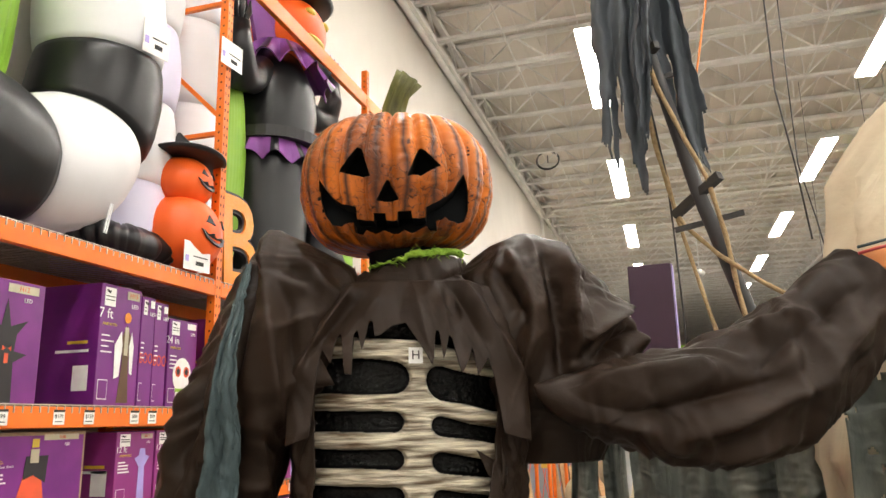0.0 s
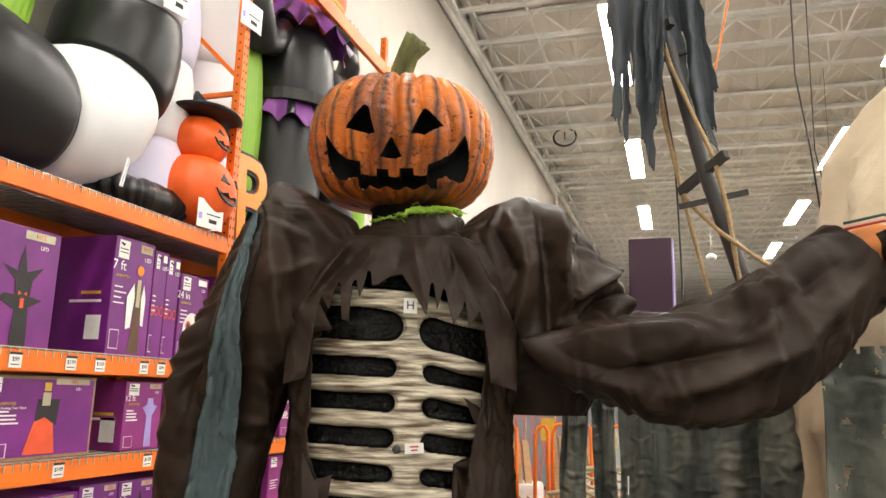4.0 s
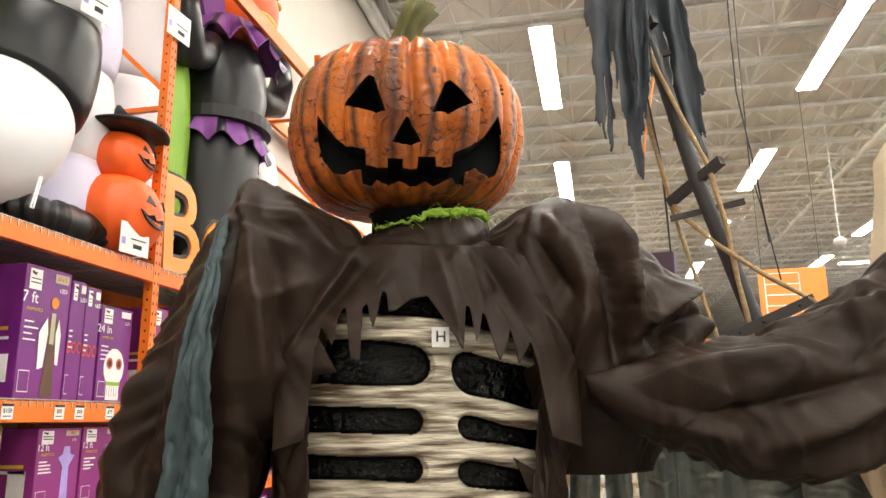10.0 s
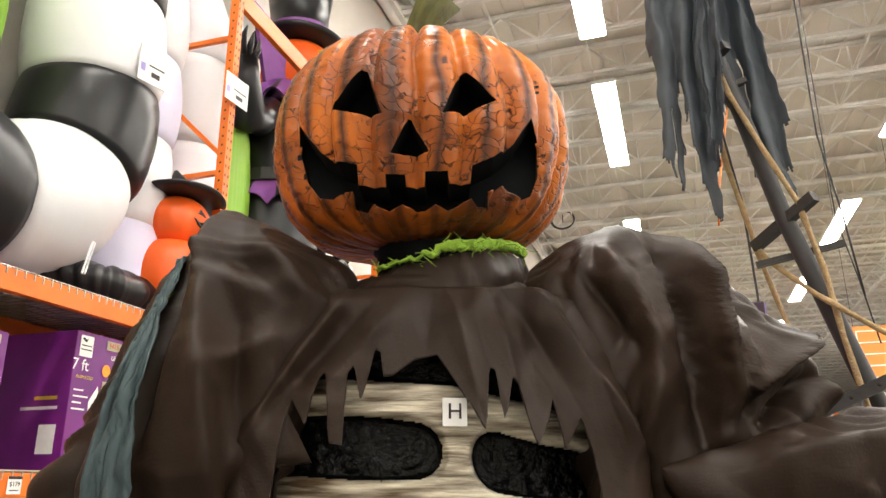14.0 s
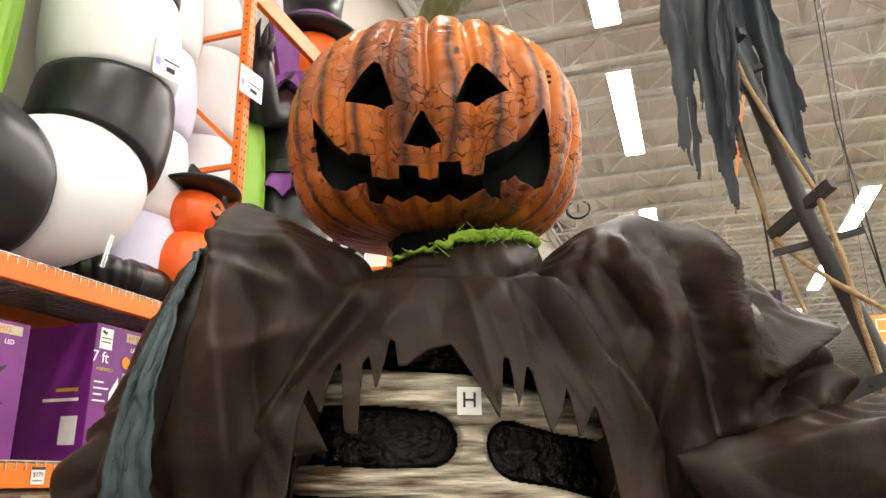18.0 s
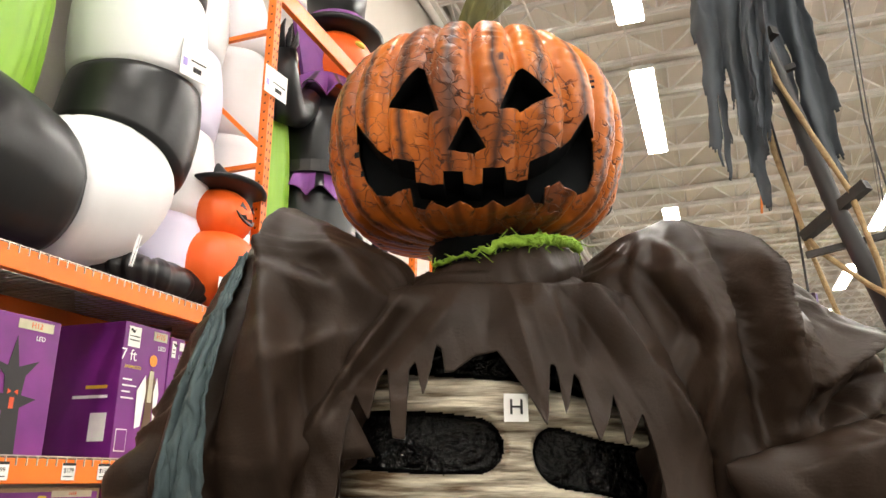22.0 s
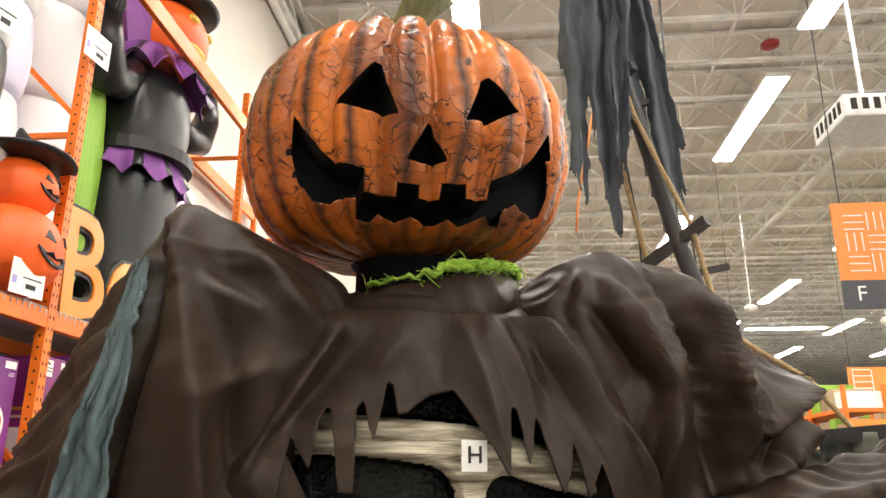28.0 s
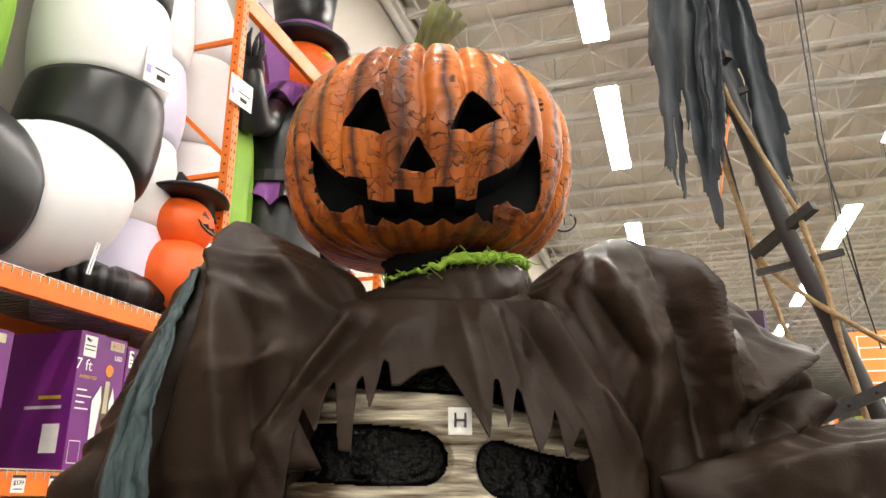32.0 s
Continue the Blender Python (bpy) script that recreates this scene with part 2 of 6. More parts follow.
def build_ceiling():
    verts, faces = [], []

    def add_bar(a, b, w):
        a, b = np.array(a, float), np.array(b, float)
        d = (b - a) / np.linalg.norm(b - a)
        s = np.cross(d, (0.0, 1.0, 0.0) if abs(d[1]) < 0.9 else (1.0, 0.0, 0.0))
        s /= np.linalg.norm(s)
        u = np.cross(s, d)
        k = len(verts)
        for p in (a, b):
            for i, j in ((-1, -1), (1, -1), (1, 1), (-1, 1)):
                verts.append(tuple(p + s * i * w / 2 + u * j * w / 2))
        for f in ((3, 2, 1, 0), (4, 5, 6, 7), (0, 1, 5, 4), (1, 2, 6, 5), (2, 3, 7, 6), (3, 0, 4, 7)):
            faces.append([k + q for q in f])

    # corrugated deck, ribs run along y
    x, n = X0, 0
    step = 0.2
    while x < X1 - 0.01:
        k = len(verts)
        z = CEIL + (0.045 if n % 2 else 0.0)
        verts.extend([(x, Y0, z), (x + step, Y0, z), (x + step, Y1, z), (x, Y1, z)])
        faces.append([k + 3, k + 2, k + 1, k])
        if n:
            k = len(verts)
            verts.extend([(x, Y0, CEIL), (x, Y0, CEIL + 0.045), (x, Y1, CEIL + 0.045), (x, Y1, CEIL)])
            faces.append([k, k + 1, k + 2, k + 3])
        x, n = x + step, n + 1
    deck = len(faces)
    # open-web joists run along x
    top, low = CEIL - 0.05, CEIL - 0.7
    y = -19.87
    while y < Y1:
        far = y > 50
        for dy in (-0.045, 0.045):
            add_bar((X0, y + dy, top), (X1, y + dy, top), 0.065)
            add_bar((X0, y + dy, low), (X1, y + dy, low), 0.06)
        x, flip = X0 + 0.2, 0
        while x + 0.75 < (X1 if not far else 34):
            add_bar((x, y, low if flip else top), (x + 0.75, y, top if flip else low), 0.04)
            if not far and not flip:
                add_bar((x + 0.75, y, low), (x + 0.75, y, top), 0.03)
            x, flip = x + 0.75, 1 - flip
        y += 1.57
    # girders along y, and bridging lines
    for gx in (-4.12, 8.6, 21.5):
        for z, w in ((CEIL - 0.72, 0.12), (CEIL - 0.1, 0.12)):
            add_bar((gx, Y0, z), (gx, Y1, z), w)
        y, flip = Y0, 0
        while y + 0.9 < Y1 - 20:
            add_bar((gx, y, CEIL - 0.72 if flip else CEIL - 0.1), (gx, y + 0.9, CEIL - 0.1 if flip else CEIL - 0.72), 0.06)
            y, flip = y + 0.9, 1 - flip
    for bx in (-2.6, -1.0, 1.5, 4.2, 6.4, 12.4, 17.0):
        add_bar((bx, Y0, low), (bx, Y1, low), 0.03)
    me = bpy.data.meshes.new("ceiling")
    me.from_pydata(verts, [], faces)
    me.materials.append(M_DECK)
    me.materials.append(M_JOIST)
    for i, p in enumerate(me.polygons):
        p.material_index = 0 if i < deck else 1
    tagged(new("ceiling", me), "white painted corrugated roof deck on open-web steel joists", "ceiling", kind="structure")


build_ceiling()


def light_fixture():
    ob = empty("ceiling_light", (0, 0, 0), "long white fluorescent strip light hung under the joists", "ceiling light", "ceiling strip lights")
    bm = bmesh.new()
    box(bm, -0.24, -2.1, 0.002, 0.24, 2.1, 0.1, bevel=0.012)
    for y in (-1.4, 1.4):
        bar(bm, (0, y, 0.1), (0, y, 1.16), 0.014)
    part("housing", bm, M_LAMPBODY, ob)
    part("diffuser", boxes((-0.22, -2.07, -0.03, 0.22, 2.07, 0.0), bevel=0.008), M_TUBE, ob, "glowing white diffuser")
    return ob


LAMP_Z = 9.25
first = None
for lx, dy in ((-0.8, 0.0), (5.33, 0.25), (11.5, 0.1), (17.6, 0.0), (23.8, 0.0), (30.0, 0.0), (36.2, 0.0)):
    for ly in (-14.2, -8.1, 0.4, 8.95, 14.85, 23.3, 31.8, 40.3, 48.8):
        at = pose(lx, ly + dy, LAMP_Z)
        if first is None:
            first = light_fixture()
            first.matrix_basis = at
        else:
            copy_thing(first, at)
copy_thing(first, pose(14.7, 40.5, LAMP_Z, 0, 0, 90))

# ---------------------------------------------------------------- the pallet rack
RX, RB = -3.18, -4.2          # front and back of the rack
POSTS = (-2.55, 0.55, 3.705, 6.87, 10.0)
BEAMS = (0.28, 0.95, 1.575, 2.58, 5.56)


def build_rack():
    rack = empty("pallet_rack", (RX, 0, 0), "orange painted steel pallet rack with wire decks", "pallet rack")
    for py in POSTS:
        for px, front in ((RX - 0.075, True), (RB, False)):
            bm = bmesh.new()
            box(bm, 0, -0.04, 0, 0.075, 0.04, 5.9)
            if front:
                z = 0.1
                while z < 5.8:
                    for hy in (-0.02, 0.02):
                        box(bm, 0.0755, hy - 0.006, z - 0.012, 0.0765, hy + 0.006, z + 0.012, mat=1)
                    box(bm, 0.03, 0.0405, z + 0.02, 0.045, 0.0415, z + 0.035, mat=1)
                    box(bm, 0.03, -0.0415, z + 0.02, 0.045, -0.0405, z + 0.035, mat=1)
                    z += 0.076
            o = part("upright", bm, [M_ORANGE, M_HOLE], rack)
            o.location = (px - RX, py, 0)
        z = 0.2
        while z < 5.6:
            bm = bmesh.new()
            bar(bm, (-0.076, py, z), (RB + 0.076 - RX, py, z), 0.038, 0.038)
            part("strut", bm, M_ORANGE, rack)
            if z + 1.2 < 5.7:
                bm = bmesh.new()
                bar(bm, (-0.076, py, z + 0.16), (RB + 0.076 - RX, py, z + 1.02), 0.036, 0.036)
                part("brace", bm, M_ORANGE, rack)
            z += 1.22
    for y0, y1 in zip(POSTS, POSTS[1:]):
        for z in BEAMS:
            if z == 5.56 and y0 < 3:
                continue
            for x in (-0.055, RB - RX + 0.0):
                bm = boxes((x, y0 + 0.042, z - (0.17 if z > 5 else 0.12), x + 0.055, y1 - 0.042, z), bevel=0.006)
                part("beam", bm, M_ORANGE, rack)
            if z < 5:
                bm = bmesh.new()
                k = y0 + 0.08
                while k < y1 - 0.06:
                    bar(bm, (-0.003, k, z + 0.006), (RB - RX + 0.05, k, z + 0.006), 0.006)
                    bar(bm, (0.003, k, z + 0.008), (0.003, k, z - 0.035), 0.006)
                    k += 0.06
                for q in range(9):
                    x = -0.02 - q * 0.12
                    bar(bm, (x, y0 + 0.05, z + 0.012), (x, y1 - 0.05, z + 0.012), 0.006)
                part("wire_deck", bm, M_WIRE, rack)
    return rack


build_rack()


# ---------------------------------------------------------------- the pumpkin-headed prop
def pumpkin_material():
    m = bpy.data.materials.new("painted_pumpkin_shell")
    m.use_nodes = True
    n, l = m.node_tree.nodes, m.node_tree.links
    b = n["Principled BSDF"]
    b.inputs["Roughness"].default_value = 0.34
    b.inputs["Specular IOR Level"].default_value = 0.4
    tc = n.new("ShaderNodeTexCoord")
    warp = n.new("ShaderNodeTexNoise")
    warp.inputs["Scale"].default_value, warp.inputs["Detail"].default_value = 14, 4
    l.new(tc.outputs["Object"], warp.inputs["Vector"])
    mix = n.new("ShaderNodeMix")
    mix.data_type = "VECTOR"
    mix.inputs[0].default_value = 0.09
    l.new(tc.outputs["Object"], mix.inputs[4])
    l.new(warp.outputs["Color"], mix.inputs[5])
    # dark lines down the grooves between the ribs
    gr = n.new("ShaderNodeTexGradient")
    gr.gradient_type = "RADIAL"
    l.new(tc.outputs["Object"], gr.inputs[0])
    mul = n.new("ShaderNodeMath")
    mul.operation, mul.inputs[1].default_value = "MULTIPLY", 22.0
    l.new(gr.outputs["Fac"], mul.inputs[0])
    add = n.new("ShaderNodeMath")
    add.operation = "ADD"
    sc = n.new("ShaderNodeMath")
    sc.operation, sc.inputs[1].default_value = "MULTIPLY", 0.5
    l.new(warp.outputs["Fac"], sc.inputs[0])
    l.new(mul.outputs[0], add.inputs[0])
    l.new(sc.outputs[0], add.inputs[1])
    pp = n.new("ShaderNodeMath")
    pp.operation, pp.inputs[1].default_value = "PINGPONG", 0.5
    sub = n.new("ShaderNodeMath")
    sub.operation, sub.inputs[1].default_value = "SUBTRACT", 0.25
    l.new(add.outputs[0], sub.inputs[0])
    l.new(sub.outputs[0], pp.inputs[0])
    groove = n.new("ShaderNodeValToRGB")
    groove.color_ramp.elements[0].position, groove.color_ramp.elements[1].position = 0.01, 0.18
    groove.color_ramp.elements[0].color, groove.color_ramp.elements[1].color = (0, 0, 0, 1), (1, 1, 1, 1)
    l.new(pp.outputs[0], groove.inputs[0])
    # the groove lines are full above the mouth and fade towards the chin
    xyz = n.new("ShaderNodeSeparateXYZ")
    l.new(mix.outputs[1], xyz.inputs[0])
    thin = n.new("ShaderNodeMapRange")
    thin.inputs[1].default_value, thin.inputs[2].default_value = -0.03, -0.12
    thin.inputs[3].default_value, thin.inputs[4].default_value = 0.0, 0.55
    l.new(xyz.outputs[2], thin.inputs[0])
    groove_tone = n.new("ShaderNodeMath")
    groove_tone.operation = "MAXIMUM"
    l.new(groove.outputs[0], groove_tone.inputs[0])
    l.new(thin.outputs[0], groove_tone.inputs[1])
    # crackle lines
    vo = n.new("ShaderNodeTexVoronoi")
    vo.feature = "DISTANCE_TO_EDGE"
    vo.inputs["Scale"].default_value = 60
    mp = n.new("ShaderNodeMapping")
    mp.inputs["Scale"].default_value = (0.8, 0.8, 1.2)
    l.new(mix.outputs[1], mp.inputs[0])
    l.new(mp.outputs[0], vo.inputs["Vector"])
    crack = n.new("ShaderNodeValToRGB")
    crack.color_ramp.elements[0].position, crack.color_ramp.elements[1].position = 0.006, 0.04
    l.new(vo.outputs[0], crack.inputs[0])
    # only some of the cracks are deep
    pick = n.new("ShaderNodeTexNoise")
    pick.inputs["Scale"].default_value = 9
    l.new(tc.outputs["Object"], pick.inputs["Vector"])
    pr = n.new("ShaderNodeValToRGB")
    pr.color_ramp.elements[0].position, pr.color_ramp.elements[1].position = 0.46, 0.55
    l.new(pick.outputs["Fac"], pr.inputs[0])
    mx = n.new("ShaderNodeMath")
    mx.operation = "MAXIMUM"
    l.new(crack.outputs[0], mx.inputs[0])
    l.new(pr.outputs[0], mx.inputs[1])
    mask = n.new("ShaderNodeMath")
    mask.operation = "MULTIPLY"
    l.new(groove_tone.outputs[0], mask.inputs[0])
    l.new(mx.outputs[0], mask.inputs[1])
    # orange body colour at two scales
    big = n.new("ShaderNodeTexNoise")
    big.inputs["Scale"].default_value, big.inputs["Detail"].default_value = 6, 8
    l.new(tc.outputs["Object"], big.inputs["Vector"])
    body = n.new("ShaderNodeValToRGB")
    body.color_ramp.elements[0].position, body.color_ramp.elements[1].position = 0.34, 0.68
    mid = body.color_ramp.elements.new(0.49)
    mid.color = (0.52, 0.135, 0.016, 1)
    body.color_ramp.elements[0].color, body.color_ramp.elements[2].color = (0.2, 0.055, 0.016, 1), (0.75, 0.21, 0.02, 1)
    l.new(big.outputs["Fac"], body.inputs[0])
    spk = n.new("ShaderNodeTexNoise")
    spk.inputs["Scale"].default_value, spk.inputs["Detail"].default_value = 70, 6
    l.new(tc.outputs["Object"], spk.inputs["Vector"])
    sr = n.new("ShaderNodeValToRGB")
    sr.color_ramp.elements[0].position, sr.color_ramp.elements[1].position = 0.29, 0.37
    l.new(spk.outputs["Fac"], sr.inputs[0])
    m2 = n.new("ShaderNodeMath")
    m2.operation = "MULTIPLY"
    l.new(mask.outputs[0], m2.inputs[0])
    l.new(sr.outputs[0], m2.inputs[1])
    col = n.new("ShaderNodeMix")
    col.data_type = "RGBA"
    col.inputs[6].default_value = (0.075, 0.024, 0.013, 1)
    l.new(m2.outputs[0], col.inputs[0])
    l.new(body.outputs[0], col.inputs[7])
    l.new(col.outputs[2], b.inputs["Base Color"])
    h = n.new("ShaderNodeMath")
    h.operation = "ADD"
    l.new(mx.outputs[0], h.inputs[0])
    l.new(big.outputs["Fac"], h.inputs[1])
    bp = n.new("ShaderNodeBump")
    bp.inputs["Strength"].default_value, bp.inputs["Distance"].default_value = 0.7, 0.006
    l.new(h.outputs[0], bp.inputs["Height"])
    l.new(bp.outputs[0], b.inputs["Normal"])
    return m


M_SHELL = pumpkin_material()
M_RIBBLACK = material("glossy_black_resin", (0.0025, 0.0025, 0.0025), 0.06, dark=(0.0015, 0.0015, 0.0015), scale=30, bump=1.0, bump_scale=85, spec=0.28)
M_LIME = material("lime_gauze", (0.34, 0.55, 0.06), 0.9, dark=(0.2, 0.36, 0.03), scale=60, bump=0.8, bump_scale=120)
M_ORANGECLOTH = material("orange_lining", (0.6, 0.2, 0.05), 0.7, scale=15)


def weave(m, scale=900.0, strength=0.12):
    """Adds a fine woven relief to a cloth."""
    n, l = m.node_tree.nodes, m.node_tree.links
    tc = n.new("ShaderNodeTexCoord")
    w1, w2 = n.new("ShaderNodeTexWave"), n.new("ShaderNodeTexWave")
    w2.bands_direction = "Z"
    for w in (w1, w2):
        w.inputs["Scale"].default_value = scale
        l.new(tc.outputs["Object"], w.inputs["Vector"])
    ad = n.new("ShaderNodeMath")
    ad.operation = "ADD"
    l.new(w1.outputs["Fac"], ad.inputs[0])
    l.new(w2.outputs["Fac"], ad.inputs[1])
    bp = n.new("ShaderNodeBump")
    bp.inputs["Strength"].default_value, bp.inputs["Distance"].default_value = strength, 0.0006
    l.new(ad.outputs[0], bp.inputs["Height"])
    old = n["Principled BSDF"].inputs["Normal"].links
    if old:
        l.new(old[0].from_socket, bp.inputs["Normal"])
    l.new(bp.outputs[0], n["Principled BSDF"].inputs["Normal"])


weave(M_ROBE, 420.0, 0.2)


def crease(m, scale=5.0, strength=0.6, distance=0.012, stretch=(1, 1, 0.6)):
    """Adds sharp crumpled creases to a cloth."""
    n, l = m.node_tree.nodes, m.node_tree.links
    tc = n.new("ShaderNodeTexCoord")
    mp = n.new("ShaderNodeMapping")
    mp.inputs["Scale"].default_value = stretch
    l.new(tc.outputs["Object"], mp.inputs[0])
    no = n.new("ShaderNodeTexNoise")
    no.noise_type = "RIDGED_MULTIFRACTAL"
    no.inputs["Scale"].default_value, no.inputs["Detail"].default_value, no.inputs["Distortion"].default_value = scale, 3.0, 0.6
    l.new(mp.outputs[0], no.inputs["Vector"])
    bp = n.new("ShaderNodeBump")
    bp.inputs["Strength"].default_value, bp.inputs["Distance"].default_value = strength, distance
    l.new(no.outputs["Fac"], bp.inputs["Height"])
    old = n["Principled BSDF"].inputs["Normal"].links
    if old:
        l.new(old[0].from_socket, bp.inputs["Normal"])
    l.new(bp.outputs[0], n["Principled BSDF"].inputs["Normal"])


crease(M_ROBE, 4.0, 0.8, 0.05, (1, 1, 0.7))
crease(M_ROBE, 11.0, 0.9, 0.02, (1, 1, 0.8))
crease(M_CREAM, 3.5, 1.0, 0.09)
crease(M_TEAL, 30.0, 1.0, 0.012, (1, 1, 0.3))
crease(M_GAUZE, 16.0, 1.0, 0.03, (0.6, 0.6, 1.4))
crease(M_RAG, 6.0, 0.5, 0.012)
crease(M_NBLACK, 3.0, 0.25, 0.02)
crease(M_NWHITE, 2.2, 0.2, 0.02)
crease(M_NGREEN, 2.5, 0.3, 0.02)


def words(text, size, mat, name="lettering"):
    """Flat lettering as a mesh, in the xy plane, centred."""
    cu = bpy.data.curves.new(name, "FONT")
    cu.body, cu.size, cu.align_x, cu.align_y, cu.extrude, cu.resolution_u = text, size, "CENTER", "CENTER", 0.0006, 2
    tmp = bpy.data.objects.new(name, cu)
    me = bpy.data.meshes.new_from_object(tmp)
    bpy.data.objects.remove(tmp)
    me.materials.clear()
    me.materials.append(mat)
    return new(name, me)


def boolean_cut(ob, cutter):
    md = ob.modifiers.new("cut", "BOOLEAN")
    md.operation, md.object, md.solver = "DIFFERENCE", cutter, "EXACT"
    bpy.context.view_layer.update()
    me = bpy.data.meshes.new_from_object(ob.evaluated_get(bpy.context.evaluated_depsgraph_get()))
    ob.modifiers.clear()
    ob.data = me
    bpy.data.objects.remove(cutter)


def prism(bm, outline, y0, y1):
    a = [bm.verts.new((x, y0, z)) for x, z in outline]
    b = [bm.verts.new((x, y1, z)) for x, z in outline]
    bm.faces.new(a)
    bm.faces.new(b[::-1])
    k = len(outline)
    for i in range(k):
        bm.faces.new((a[i], b[i], b[(i + 1) % k], a[(i + 1) % k]))


figure = empty("pumpkin_figure", (0, 0, 0), "tall prop with carved pumpkin head and tattered brown-black robe", "halloween prop")
figure.matrix_basis = pose(-0.27, -0.04, 0, 0, 0, 23.9)

HEAD_Z, HEAD_R, HEAD_H = 1.928, 0.201, 0.143


def rib_crease(th, sz):
    """0 in a groove between two ribs of the pumpkin, 1 on the crest."""
    return abs(math.sin(11 * th + 0.55 * wave(2 * math.cos(th), 2 * math.sin(th), 1.2 * sz)))


def build_head():
    bm = bmesh.new()
    nu, nv = 330, 120
    rows = []
    for j in range(nv + 1):
        ph = math.pi * (j / nv - 0.5)
        row = []
        for i in range(nu):
            th = 2 * math.pi * i / nu
            cx = abs(math.cos(ph)) ** (0.74 if ph > 0 else 0.46)
            sz = math.copysign(abs(math.sin(ph)) ** 0.92, math.sin(ph))
            c = rib_crease(th, sz)
            rib = 1 - 0.076 * (1 - c) ** 2.2 * min(1, 3 * cx) * (1.0 if sz > -0.45 else max(0.15, 1 + 1.5 * (sz + 0.45)))
            d = Vector((cx * math.sin(th), -cx * math.cos(th), sz))
            lump = 0.014 * wave(d.x * 3 + 4, d.y * 3, d.z * 3) + 0.008 * wave(d.x * 9, d.y * 9, d.z * 12 + 3)
            # short wrinkles across the ribs
            lump -= 0.011 * max(0.0, 1 - 7 * abs(wave(d.x * 6, d.y * 6 + 8, d.z * 17))) * c
            k = rib + lump
            z = HEAD_H * sz * k * (1.04 if sz < 0 else 1.0)
            if sz > 0.75:
                z -= 0.022 * ((sz - 0.75) / 0.25) ** 2
            row.append(bm.verts.new((d.x * HEAD_R * k, d.y * HEAD_R * k, z)))
        rows.append(row)
    for j in range(nv):
        for i in range(nu):
            bm.faces.new((rows[j][i], rows[j][(i + 1) % nu], rows[j + 1][(i + 1) % nu], rows[j + 1][i]))
    bmesh.ops.remove_doubles(bm, verts=rows[0] + rows[-1], dist=0.0005)
    bmesh.ops.recalc_face_normals(bm, faces=bm.faces)
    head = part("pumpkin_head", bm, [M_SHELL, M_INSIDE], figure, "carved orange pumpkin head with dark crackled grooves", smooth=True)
    upper = [(-0.146, -0.026), (-0.133, -0.046), (-0.117, -0.066), (-0.096, -0.08), (-0.073, -0.087), (-0.072, -0.108), (-0.04, -0.113),
             (-0.04, -0.1), (-0.018, -0.101), (-0.017, -0.113), (0.004, -0.113), (0.005, -0.098), (0.03, -0.097), (0.032, -0.11),
             (0.056, -0.108), (0.058, -0.089), (0.083, -0.077), (0.108, -0.056), (0.13, -0.022)]
    lower = [(0.139, -0.05), (0.138, -0.086), (0.13, -0.107), (0.116, -0.112), (0.1, -0.109), (0.094, -0.103), (0.076, -0.114), (0.077, -0.128),
             (0.065, -0.129), (0.057, -0.122), (0.041, -0.129), (0.03, -0.134), (0.016, -0.129), (0.004, -0.135), (-0.007, -0.134), (-0.022, -0.129),
             (-0.038, -0.135), (-0.047, -0.13), (-0.055, -0.126), (-0.063, -0.134), (-0.077, -0.13), (-0.079, -0.113), (-0.095, -0.111),
             (-0.104, -0.117), (-0.122, -0.112), (-0.138, -0.09), (-0.147, -0.058)]
    bm = bmesh.new()
    prism(bm, upper + lower, -0.4, -0.098)
    prism(bm, [(-0.106, -0.018), (-0.069, 0.024), (-0.061, 0.022), (-0.044, -0.034), (-0.076, -0.029)], -0.4, -0.128)
    prism(bm, [(0.025, -0.035), (0.045, 0.018), (0.052, 0.02), (0.087, -0.012), (0.052, -0.031)], -0.4, -0.128)
    prism(bm, [(-0.034, -0.078), (-0.014, -0.042), (-0.01, -0.042), (0.009, -0.077), (-0.018, -0.081)], -0.4, -0.15)
    bmesh.ops.recalc_face_normals(bm, faces=bm.faces)
    bmesh.ops.translate(bm, verts=bm.verts, vec=(0.005, 0, 0.006))
    cutter = part("cutter", bm, [M_INSIDE], figure)
    boolean_cut(head, cutter)
    if len(head.data.materials) < 2:
        head.data.materials.append(M_INSIDE)
    for p in head.data.polygons:
        x, y, z = p.center
        r = math.sqrt((x / HEAD_R) ** 2 + (y / HEAD_R) ** 2)
        inner = r < 0.8 * (max(0.0, 1 - abs(z / (HEAD_H * (1.04 if z < 0 else 1.0))) ** 2.17)) ** (0.37 if z > 0 else 0.23)
        if (abs(p.normal.y) > 0.999 and y > -0.153) or (inner and abs(p.normal.y) < 0.05 and y < -0.03):
            p.material_index, p.use_smooth = 1, False
    head.location = (-0.02, 0, HEAD_Z)
    head.rotation_euler = (radians(4.5), 0, radians(-7))
    bm = bmesh.new()
    rings = tube(bm, [(0, 0, 0.095), (-0.004, 0, 0.128), (-0.004, -0.004, 0.165), (0.008, -0.008, 0.2), (0.03, -0.012, 0.232)],
                 [0.05, 0.028, 0.021, 0.02, 0.027], 24)
    for r in rings:
        c = sum((v.co for v in r), Vector()) / len(r)
        for i, v in enumerate(r):
            v.co = c + (v.co - c) * (1.2 if i % 4 < 2 else 0.72)
    part("stem", bm, M_STEM, head, "ridged dry green stem", smooth=True)
    bm = bmesh.new()
    tube(bm, [(0, 0, 1.66), (0, 0, 1.775), (0, 0, 1.78), (0, 0, 1.83)], [0.078, 0.078, 0.084, 0.084], 40)
    part("neck", bm, M_INSIDE, figure, "black plastic neck", smooth=True)


build_head()


